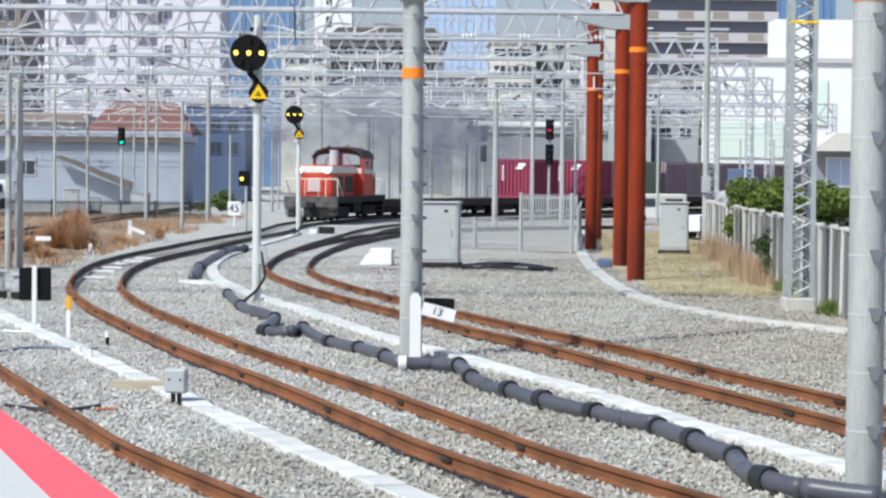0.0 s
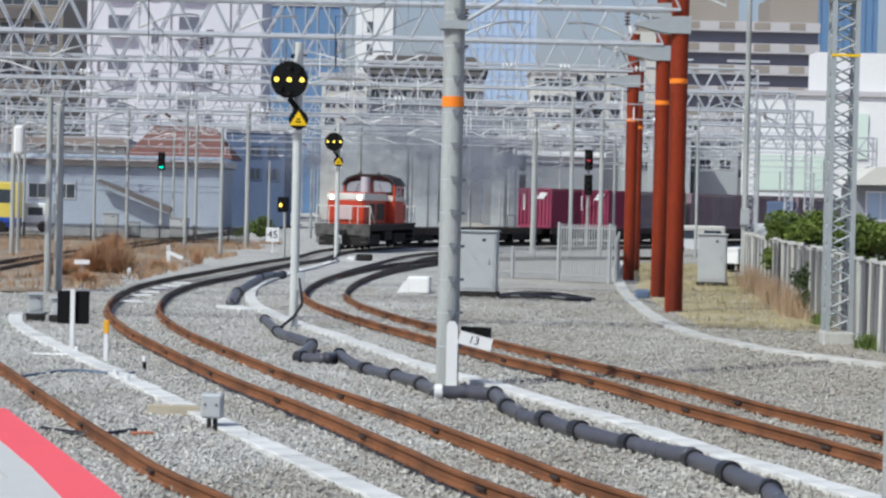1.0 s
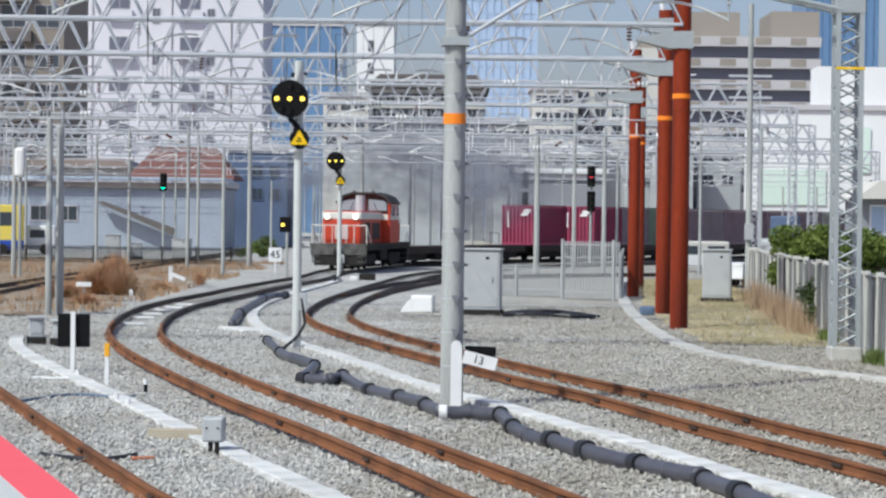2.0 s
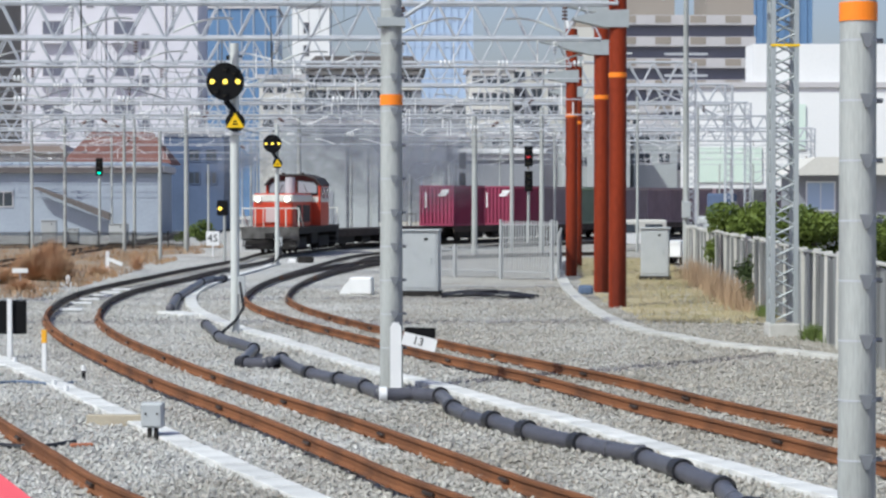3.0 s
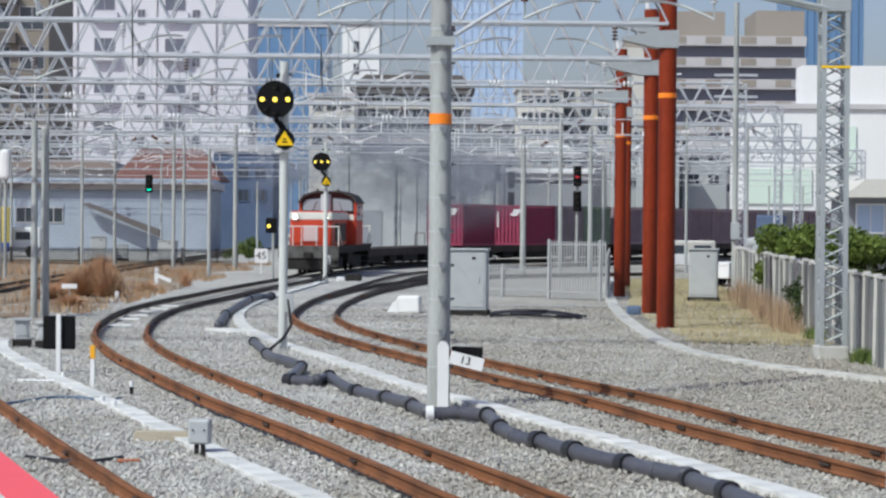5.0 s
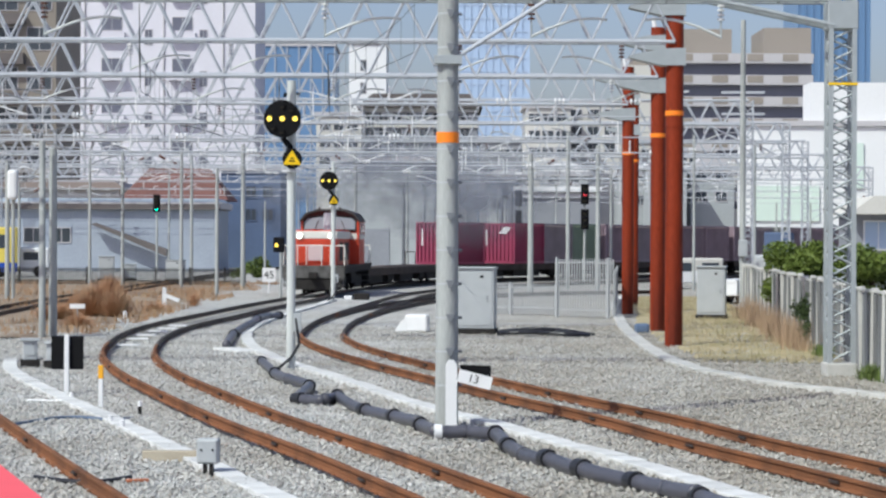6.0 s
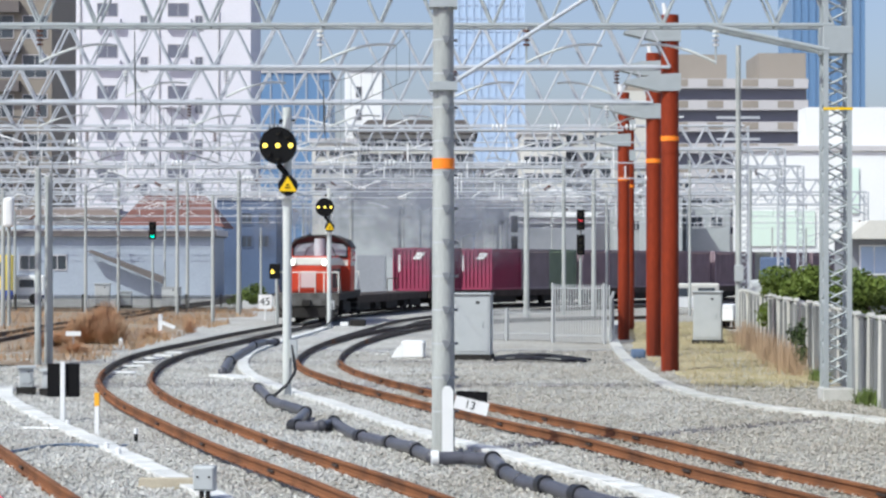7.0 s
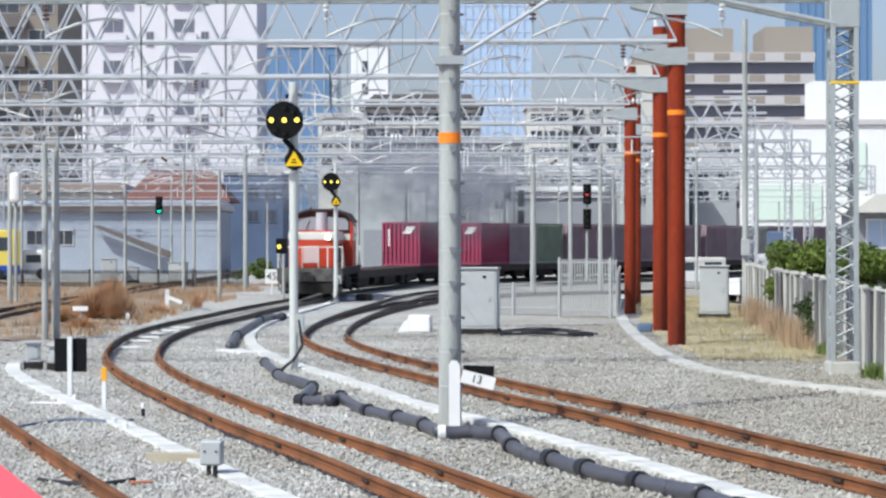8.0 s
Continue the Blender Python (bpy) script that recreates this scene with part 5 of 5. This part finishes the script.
part("edge_strip", slab(edge[:5] + inner[:5][::-1], 0.90, 0.95), M_PINK, pf, "pink painted edge strip")
part("edge_strip", slab([edge[0], inner[0], inner[6], edge[6]], 0.902, 0.95), M_PINK, pf, "pink painted edge strip")
part("paving", slab(inner, 0.90, 0.948), M_PLAT, pf, "pale paving slabs")
part("paving_joint", slab([(-2.35, 11.55), (-3.6, 15.0), (-3.62, 15.0), (-2.37, 11.55)], 0.948, 0.952), M_CONC, pf)

tagged(part("folded_tarp", boxes((-0.22, -0.15, 0, 0.2, 0.15, 0.28), bevel=0.07), M_BLUET, m=pose(5.75, 63.3, GROUND)), "small blue-grey tarpaulin bundle at the post foot", "bundle")

# ---- fences ----
FENCE = Line([(12.15, 89), (11.4, 80), (10.3, 66), (9.35, 54), (8.55, 44), (8.2, 40), (7.9, 36), (7.7, 30)])
fn = thing("board_fence", "weathered grey panel fence with pale posts along the yard edge", "fence", kind="structure")
first = rail = post = None
rng = random.Random(3)
for s in np.arange(0.33, FENCE.length, 0.66):
    c, d = FENCE.at(s), FENCE.way(s)
    m = pose(c[0], c[1], GROUND - 0.05 + rng.uniform(-0.05, 0.03), rng.uniform(-1.0, 1.0), rng.uniform(-1.5, 1.5), math.degrees(math.atan2(d[1], d[0])) - 90 + rng.uniform(-3.5, 3.5))
    if first is None:
        first = part("board", boxes((-0.035, -0.325, 0, 0.0, 0.325, 1.68), bevel=0.008), M_FENCE, fn, m=m)
    else:
        share(first, fn, m)
for s in np.arange(0, FENCE.length - 2, 1.98):
    c, d = FENCE.at(s), FENCE.way(s)
    m = pose(c[0], c[1], GROUND + rng.uniform(-0.03, 0.03), rng.uniform(-1.6, 1.6), rng.uniform(-1, 1), math.degrees(math.atan2(d[1], d[0])) - 90)
    if post is None:
        post = part("post", boxes((-0.1, -0.05, -0.1, 0.05, 0.05, 1.75), bevel=0.012), M_KERB, fn, "pale concrete post", m=m)
        rail = part("rail", boxes((-0.06, 0.05, 1.66, 0.03, 1.93, 1.71), bevel=0.008), M_KERB, fn, m=m)
    else:
        share(post, fn, m), share(rail, fn, m)


def bar_fence(x0, y0, x1, y1, h, label, mt=None):
    mt = mt or M_BARS
    a, b = Vector((x0, y0, 0)), Vector((x1, y1, 0))
    L = (b - a).length
    t = thing("steel_fence", label, "fence", pose(x0, y0, GROUND, 0, 0, math.degrees(math.atan2(y1 - y0, x1 - x0))), group="steel yard fences")
    bar = None
    for k in np.arange(0, L, 0.1):
        if bar is None:
            bar = part("bar", boxes((-0.02, -0.013, 0.05, 0.02, 0.013, h)), mt, t, m=pose(0, 0, 0))
        else:
            share(bar, t, pose(k, 0, 0))
    for z in (0.25, h - 0.15):
        part("rail", boxes((0, -0.02, z, L, 0.02, z + 0.04)), mt, t)
    for k in np.arange(0, L + 0.1, 2.0):
        part("post", boxes((k - 0.04, -0.04, -0.1, k + 0.04, 0.04, h + 0.05)), mt, t)
    return t


bar_fence(0.86, 79.6, 3.95, 77.2, 1.12, "grey steel bar fence behind the equipment cabinet")
bar_fence(3.95, 76.0, 5.83, 74.8, 2.02, "taller grey steel bar fence panel by the red posts")
bar_fence(5.95, 76.2, 7.7, 97, 1.5, "grey steel bar fence running back along the kerb")
bar_fence(-40, 128, -11, 124, 1.0, "low dark lineside fence across the yard", M_UNDER)

# ---- far poles ----


for b, y, top, r in ((385, 100, 232, 0.09), (431, 118, 190, 0.13), (160, 120, 215, 0.09), (218, 125, 205, 0.1), (322, 118, 200, 0.1), (340, 130, 210, 0.1), (545, 150, 250, 0.1), (630, 129, 200, 0.13), (556, 160, 250, 0.08), (722, 150, 245, 0.1), (757, 160, 260, 0.06), (826, 150, 245, 0.13), (940, 112, 205, 0.16), (1006, 118, 165, 0.12), (1059, 112, 190, 0.13), (1082, 143, 230, 0.1), (1229, 117, 170, 0.08), (1336, 130, 180, 0.11), (1395, 140, 280, 0.08), (1435, 150, 290, 0.07), (1120, 146, 240, 0.08), (890, 160, 250, 0.09), (470, 140, 290, 0.08), (14, 95, 220, 0.11), (35, 130, 260, 0.09), (1375, 168, 290, 0.08), (1500, 150, 270, 0.09), (300, 150, 240, 0.08), (880, 180, 260, 0.1), (1180, 172, 220, 0.08), (985, 170, 250, 0.07)):
    h = 2.5 + (357 - top) / 3900 * y - GROUND
    far_pole(X(b, y), y, h, r, arm=random.Random(b).choice((0, 0, 1.6, -1.6)))
for b, y, top, r in ((715, 150, 258, 0.12), (752, 160, 262, 0.09), (889, 150, 250, 0.13), (906, 165, 252, 0.1)):
    h = 2.5 + (357 - top) / 3900 * y - GROUND
    far_pole(X(b, y), y, h, r, mt=M_BOLT, label="dark slim steel pole behind the train")
far_pole(X(1315, 92), 92, 2.5 + (357 + 40) / 3900 * 92, 0.13, "utility_pole", M_POLE, 0, "tall concrete utility pole with crossarms")
for z in (7.9, 8.8):
    tagged(part("crossarm", boxes((-0.9, -0.05, z, 0.9, 0.05, z + 0.1)), M_STEELFAR, bpy.data.objects["utility_pole"]))
part("transformer_box", boxes((-0.18, -0.3, 2.0, 0.18, -0.05, 2.7), bevel=0.03), M_CABINET, bpy.data.objects["utility_pole"])
for b, y, top, r in ((76, 59.0, 186, 0.095), (95, 59.4, 200, 0.12)):
    far_pole(X(b, y), y, 2.5 + (358 - top) / 3900 * y - GROUND, r, "steel_pole", M_POLE, 0, "pair of slim pale steel poles in dry weeds")

# overhead wires
for line in (LINE_A, LINE_B, LINE_C):
    t = thing("overhead_wire", "thin dark overhead contact wire with droppers above a track", "wire", group="overhead wires")
    bm = bmesh.new()
    sp = [line.near_y(y) for y in (43.7, 55.4, 64.4, 79.1, 101)]
    for s0, s1 in zip(sp, sp[1:]):
        a, b = Vector((*line.at(s0), 6.2)), Vector((*line.at(s1), 6.2))
        prev = prevc = None
        for k in range(9):
            u = k / 8
            p = a.lerp(b, u)
            top = p + Vector((0, 0, 0.95 - 1.2 * u * (1 - u)))
            if prev:
                rod(bm, prev, top, 0.009, sides=4, caps=False)
                rod(bm, prevc, p, 0.008, sides=4, caps=False)
            rod(bm, p, top, 0.005, sides=3, caps=False)
            prev, prevc = top, p
    tagged(part("wire", bm, M_WIRE, t))


# ---- plants ----
def blades(name, label, material, spots, lo, hi, seed, width=0.012, lean=0.35):
    """Many thin blades in one mesh."""
    rng = np.random.default_rng(seed)
    n = len(spots)
    h = rng.uniform(lo, hi, n)
    a = rng.uniform(0, math.tau, n)
    ln = rng.uniform(0, lean, n) * h
    w = width * rng.uniform(0.7, 1.5, n)
    v = np.zeros((n, 3, 3))
    v[:, 0] = np.c_[spots[:, 0] - w * np.cos(a), spots[:, 1] - w * np.sin(a), np.full(n, GROUND)]
    v[:, 1] = np.c_[spots[:, 0] + w * np.cos(a), spots[:, 1] + w * np.sin(a), np.full(n, GROUND)]
    b = rng.uniform(0, math.tau, n)
    v[:, 2] = np.c_[spots[:, 0] + ln * np.cos(b), spots[:, 1] + ln * np.sin(b), GROUND + h]
    me = bpy.data.meshes.new(name)
    me.from_pydata(v.reshape(-1, 3).tolist(), [], np.arange(3 * n).reshape(-1, 3).tolist())
    me.materials.append(material)
    return tagged(new(name, me), label, "plants", kind="stuff")


def sheet(name, label, line_l, line_r, z, material, cells=40):
    """An uneven patch of ground between two lines of equal count."""
    bm = bmesh.new()
    L, R = Line(line_l), Line(line_r)
    rows = []
    for u in np.linspace(0, 1, cells):
        a, b = L.at(u * L.length), R.at(u * R.length)
        row = []
        for q in np.linspace(0, 1, 14):
            p = a + (b - a) * q
            p = p + 0.25 * np.array([noise.noise((p[0], p[1], 3)), noise.noise((p[0], p[1], 9))])
            row.append(bm.verts.new((p[0], p[1], z - (0.09 if q in (0, 1) else 0) + 0.04 * noise.noise((p[0] * 0.8, p[1] * 0.8, 1)))))
        rows.append(row)
    for i in range(cells - 1):
        for j in range(13):
            bm.faces.new((rows[i][j], rows[i][j + 1], rows[i + 1][j + 1], rows[i + 1][j]))
    bmesh.ops.recalc_face_normals(bm, faces=bm.faces)
    return tagged(part(name, bm, material), label, "ground", kind="structure")


M_SOIL = mat("dry brown soil", (0.30, 0.22, 0.15), 0.95, 0, 0.4, 0.6, 0.3, 20, tint=(0.42, 0.36, 0.28))
sheet("dry_soil", "dry brown soil with dead weeds beside the far track", [(-30, 58), (-36, 90), (-46, 150)], [(-9.6, 58), (-9.3, 85), (-9.0, 132)], GROUND + 0.035, M_SOIL)
sheet("grass_verge", "dry yellow grass verge between kerb and fence", [(5.6, 49), (5.75, 64), (6.9, 82), (8.5, 103)], [(8.8, 47.5), (10.2, 66), (11.5, 82), (13.2, 104)], GROUND + 0.035, M_DRY)
rng = np.random.default_rng(4)
n = 24000
yy = 58 + 75 * rng.random(n)
xx = -9.6 - 22 * rng.random(n) ** 1.3
keep = np.array([noise.noise((x * 0.35, y * 0.2, 0)) > -0.05 for x, y in zip(xx, yy)])
blades("dead_weeds", "reddish-brown dead weeds in clumps beside the far track", M_DRYRED, np.c_[xx, yy][keep], 0.06, 0.34, 1, 0.018)


M_DRYBUSH = mat("pale reddish dry stems", (0.57, 0.33, 0.19), 0.95, 0, 0.4, 1.0, 0.2, 30, tint=(0.56, 0.40, 0.26))


def dry_bush(x, y, r, h, n, seed):
    """Bare stems that fan out from a narrow foot into a rounded head."""
    rng = np.random.default_rng(seed)
    v = np.zeros((n, 3, 3))
    d = rng.normal(0, 1, (n, 3))
    d[:, 2] = np.abs(d[:, 2]) + 0.15
    d /= np.linalg.norm(d, axis=1)[:, None]
    tip = d * rng.uniform(0.45, 1.0, n)[:, None] ** 0.6 * (r, r, h)
    a = rng.uniform(0, math.tau, n)
    foot = tip * rng.uniform(0.1, 0.6, n)[:, None]
    w = rng.uniform(0.008, 0.024, n)
    v[:, 0] = foot + np.c_[-w * np.cos(a), -w * np.sin(a), w * 0]
    v[:, 1] = foot + np.c_[w * np.cos(a), w * np.sin(a), w * 0]
    v[:, 2] = tip
    v += (x, y, GROUND)
    me = bpy.data.meshes.new("dry_bush")
    me.from_pydata(v.reshape(-1, 3).tolist(), [], np.arange(3 * n).reshape(-1, 3).tolist())
    me.materials.append(M_DRYBUSH)
    tagged(new("dry_bush", me), "rounded reddish-brown dry bush beside the far track", "plants", kind="stuff")


dry_bush(-11.3, 75.0, 0.95, 1.6, 3200, 21)
dry_bush(-11.9, 74.6, 0.9, 1.3, 2200, 26)
dry_bush(-11.0, 74.2, 0.75, 1.2, 1800, 27)
dry_bush(-12.4, 75.6, 0.8, 1.0, 1300, 28)
dry_bush(-12.6, 72.0, 1.2, 0.65, 1600, 22)
dry_bush(-11.0, 66.5, 1.0, 0.45, 600, 25)
dry_bush(-10.4, 80.0, 1.0, 0.5, 500, 23)
dry_bush(-9.7, 86.0, 0.5, 0.9, 250, 24)
yy = 47.5 + 54 * rng.random(7000)
xx = 5.6 + (yy - 47.5) * 0.05 + rng.random(7000) * 4.0
blades("dry_grass", "short dry yellow grass on the verge", M_DRY, np.c_[xx, yy], 0.05, 0.22, 3, 0.012)
u = rng.random(3600)
q = np.c_[8.55 + 2.1 * u, 52.5 + 25 * u] + rng.normal(0, (0.3, 0.9), (3600, 2)) * rng.random((3600, 1))
blades("tall_weeds", "tall straw-coloured dead weeds along the fence", M_STRAW, q, 0.1, 0.95, 5, 0.007, 0.35)
c = np.array([[8.3, 42.4], [8.75, 50.5]])
sp = np.concatenate([p + rng.normal(0, (0.1, 0.3), (350, 2)) for p in c])
blades("green_weeds", "green weeds at the foot of the fence", M_GRASS, sp, 0.08, 0.35, 6, 0.02, 0.8)


def leafy(name, label, x, y, rx, ry, z0, z1, count, seed, material, leaf=0.1, trunk=True):
    t = thing(name, label, "shrub", pose(x, y, GROUND))
    rng = np.random.default_rng(seed)
    lobes = np.c_[rng.uniform(-0.75, 0.75, 16) * rx, rng.uniform(-0.75, 0.75, 16) * ry, z0 + (z1 - z0) * rng.uniform(0.2, 0.85, 16)]
    if trunk:
        bm = bmesh.new()
        rod(bm, (0, 0, -0.1), (0, 0, z0 + 0.4), 0.12, 0.08)
        for l in lobes[:9]:
            rod(bm, (0, 0, z0 * 0.6), l, 0.05, 0.015, sides=6)
        part("trunk", bm, M_BARK, t)
    v, f = [], []
    for i in range(count):
        l = lobes[rng.integers(16)]
        d = rng.normal(0, 1, 3)
        d /= np.linalg.norm(d)
        p = l + d * rng.uniform(0.6, 1.05) * np.array([rx, ry, (z1 - z0) * 0.5]) * 0.36
        a, b = rng.normal(0, 1, 3), rng.normal(0, 1, 3)
        a /= np.linalg.norm(a)
        b -= a * (a @ b)
        b /= np.linalg.norm(b)
        s = leaf * rng.uniform(0.6, 1.3)
        k = len(v)
        v += [tuple(p - a * s), tuple(p + b * s * 0.45), tuple(p + a * s), tuple(p - b * s * 0.45)]
        f.append((k, k + 1, k + 2, k + 3))
    me = bpy.data.meshes.new("crown")
    me.from_pydata(v, [], f)
    me.materials.append(material)
    ob = new("crown", me)
    ob.parent = t
    return t


leafy("evergreen_shrub", "dense green evergreen shrub behind the board fence", 12.15, 72, 1.65, 1.6, 0.35, 2.75, 15000, 11, M_LEAF, 0.075)
leafy("evergreen_shrub", "broad green evergreen shrub behind the board fence", 14.0, 69, 2.0, 1.7, 0.3, 2.6, 15000, 12, M_LEAF, 0.075)
leafy("evergreen_shrub", "green evergreen shrub behind the board fence", 16.4, 68, 1.8, 1.6, 0.4, 2.3, 9000, 13, M_LEAF, 0.075)
leafy("vine", "green vine climbing the board fence", 8.75, 53.6, 0.24, 0.4, 0.05, 1.4, 550, 14, M_VINE, 0.06, False)
leafy("roadside_shrub", "olive shrub behind the far track", -12.2, 141, 1.2, 1.0, 0.1, 1.6, 1500, 15, M_GRASS, 0.12, False)


# ---- vehicles far off ----
def vehicle(name, label, x, y, L, w, h, body_m, lower_m, turn):
    t = thing(name, label, "vehicle", pose(x, y, GROUND, 0, 0, turn))
    part("body", boxes((-L / 2, -w / 2, 0.9, L / 2, w / 2, h), bevel=0.12), body_m, t)
    part("lower_body", boxes((-L / 2 + 0.03, -w / 2 - 0.01, 0.35, L / 2 - 0.03, w / 2 + 0.01, 1.0), bevel=0.05), lower_m, t)
    for k in range(int(L // 1.6)):
        xx = -L / 2 + 1.0 + 1.6 * k
        part("window", boxes((xx - 0.5, -w / 2 - 0.02, h * 0.58, xx + 0.5, -w / 2 + 0.01, h * 0.85), bevel=0.008), M_GLASSD, t)
    for xx in (-L * 0.33, L * 0.33):
        for yy in (-w / 2 + 0.05, w / 2 - 0.05):
            part("wheel", rods(((xx, yy - 0.1, 0.38), (xx, yy + 0.1, 0.38), 0.38), sides=18), M_UNDER, t)
    return t


vehicle("work_vehicle", "yellow and blue rail maintenance vehicle on a far track", -33.2, 150, 8.5, 2.6, 3.4, M_VYEL, M_BLUE, 8)
vehicle("parked_van", "white parked van with dark windows at the yard edge", -29.0, 152, 3.8, 1.8, 2.0, M_WHITE, M_WHITE, 5)
vehicle("parked_car", "white parked car beyond the fence", 12.5, 94, 3.6, 1.6, 1.02, M_WHITE, M_WHITE, 60)
vehicle("parked_truck", "dark blue parked truck behind the shrubs", 21.4, 140, 5.0, 1.6, 3.2, M_NAVY, M_UNDER, 78)
vehicle("parked_van", "pale cream parked van beyond the red posts", 13.6, 121, 3.4, 1.5, 1.7, M_CREAM, M_WHITE, 15)
vehicle("parked_van", "pale silver parked van behind the shrubs", 16.2, 106, 3.8, 1.7, 2.0, M_CABINET, M_CABINET, 70)
t = thing("floodlight", "white floodlight housing on a slim pole", "lamp", pose(-18.5, 94.7, GROUND))
part("pole", rods(((0, 0.3, -0.1), (0, 0.3, 5.3), 0.08)), M_POLE, t)
part("housing", boxes((-0.2, -0.15, 4.3, 0.25, 0.25, 5.6), bevel=0.14), M_WHITE, t)
t = thing("low_sign", "low grey-white board on a thin stem in dry weeds", "sign", pose(-11.75, 71.0, GROUND))
part("stem", rods(((0, 0.02, -0.05), (0, 0.02, 0.45), 0.02)), M_STEEL, t)
part("board", boxes((-0.25, -0.02, 0.4, 0.25, 0.0, 0.55), bevel=0.006), M_WHITE, t)
t = thing("storage_hut", "grey hut with a broad beige roof and a pale window", "hut", pose(22.5, 110, GROUND))
part("wall", boxes((-2.0, 0, 0, 5.0, 4, 4.0)), M_HALL, t)
part("roof", prism([(-2.4, 4.0), (5.4, 4.0), (5.4, 4.9), (-1.2, 4.9)], -1.2, 4.4), M_CREAM, t)
wd = part("window", boxes((-1.5, -0.06, 2.2, 0.0, 0.02, 3.7)), M_WHITE, t)
part("pane", boxes((-1.42, -0.08, 2.28, -0.78, -0.06, 3.62)), M_GLASST, wd)
part("pane", boxes((-0.72, -0.08, 2.28, -0.08, -0.06, 3.62)), M_GLASST, wd)


# ---- smoke ----
def smoke_mat():
    m = bpy.data.materials.new("thin grey exhaust smoke")
    m.use_nodes = True
    n, l = m.node_tree.nodes, m.node_tree.links
    b = n["Principled BSDF"]
    b.inputs["Base Color"].default_value = (0.17, 0.18, 0.22, 1)
    b.inputs["Roughness"].default_value = 1.0
    b.inputs["Specular IOR Level"].default_value = 0.0
    co = n.new("ShaderNodeTexCoord")
    gr = n.new("ShaderNodeTexGradient")
    gr.gradient_type = "SPHERICAL"
    l.new(co.outputs["Object"], gr.inputs[0])
    no = n.new("ShaderNodeTexNoise")
    no.inputs["Scale"].default_value, no.inputs["Detail"].default_value = 2.2, 5
    l.new(co.outputs["Object"], no.inputs[0])
    mr = n.new("ShaderNodeMapRange")
    mr.inputs[1].default_value, mr.inputs[2].default_value, mr.inputs[4].default_value = 0.25, 0.65, 1.3
    l.new(no.outputs[0], mr.inputs[0])
    mu = n.new("ShaderNodeMath")
    mu.operation = "MULTIPLY"
    l.new(gr.outputs[0], mu.inputs[0]), l.new(mr.outputs[0], mu.inputs[1])
    l.new(mu.outputs[0], b.inputs["Alpha"])
    return m


M_SMOKE = smoke_mat()
PUFFS = []
bm = bmesh.new()
g = [[bm.verts.new((x, -0.35 * (1 - min(1, x * x + z * z)) + 0.1 * noise.noise((2 * x, 2 * z, 0)), z)) for x in np.linspace(-1, 1, 17)] for z in np.linspace(-1, 1, 17)]
for i in range(16):
    for j in range(16):
        bm.faces.new((g[i][j], g[i][j + 1], g[i + 1][j + 1], g[i + 1][j]))
puff_mesh = mesh_of(bm, M_SMOKE, "smoke_puff", True)
for k, (x, z, sx, sz, y) in enumerate(((-3.4, 5.6, 3.4, 3.0, 127), (-0.4, 5.4, 4.4, 3.4, 131), (3.2, 4.8, 4.8, 3.2, 137), (-8.5, 4.6, 3.0, 2.6, 138), (1.6, 3.8, 4.0, 2.6, 124))):
    o = tagged(new("smoke_puff", puff_mesh), "thin grey-blue exhaust smoke drifting behind the locomotive", "smoke", group="exhaust smoke")
    o.scale = (sx, 2.0, sz)
    PUFFS.append((o, x, y, z))


# ---- loose stones ----
def stones(count, seed):
    """Broken stones strewn over the near ballast, joined in one mesh."""
    rng = np.random.default_rng(seed)
    y = 10.5 + 58 * rng.random(count * 2) ** 1.5
    x = (rng.random(count * 2) - 0.5) * y * 0.46
    ok = ~((y < 15.8) & (x < -3.3 + (15.8 - y) * 0.34))
    x, y = x[ok][:count], y[ok][:count]
    n = len(x)
    base = np.array([(1, 0, 0), (-1, 0, 0), (0, 1, 0), (0, -1, 0), (0, 0, 1), (0, 0, -1)], float)
    r = 0.016 + 0.018 * rng.random((n, 1, 1)) ** 1.5
    v = base[None] * r * rng.uniform(0.6, 1.25, (n, 6, 1)) + rng.normal(0, 0.006, (n, 6, 3))
    a = rng.uniform(0, math.tau, n)
    cs, sn = np.cos(a)[:, None], np.sin(a)[:, None]
    vx, vy = v[:, :, 0] * cs - v[:, :, 1] * sn, v[:, :, 0] * sn + v[:, :, 1] * cs
    tilt = rng.uniform(-0.8, 0.8, n)[:, None]
    vz = v[:, :, 2] * np.cos(tilt) + vx * np.sin(tilt)
    zz = GROUND + 0.012 + 0.02 * rng.random(n)
    v = np.stack([vx + x[:, None], vy + y[:, None], vz + zz[:, None]], -1)
    tri = np.array([(0, 2, 4), (2, 1, 4), (1, 3, 4), (3, 0, 4), (2, 0, 5), (1, 2, 5), (3, 1, 5), (0, 3, 5)])
    f = (np.arange(n)[:, None, None] * 6 + tri[None]).reshape(-1, 3)
    me = bpy.data.meshes.new("ballast_stones")
    me.from_pydata(v.reshape(-1, 3).tolist(), [], f.tolist())
    me.materials.append(M_STONES)
    return tagged(new("ballast_stones", me), "loose grey broken ballast stones between the tracks", "gravel", kind="stuff")


stones(120000, 21)


def motions():
    for row in TRAIN:
        walk(row[0], [(t, on_line(LINE_A.near_y(y), *row[1:])) for t, y in NOSE])
    for k, (o, x, y, z) in enumerate(PUFFS):
        walk(o, [(t, pose(x - 0.12 * t + 0.2 * math.sin(t * 0.8 + k), y - 1.2 * t, z + 0.06 * t, 0, 0, 4 * math.sin(0.5 * t + k))) for t in range(9)])


motions()
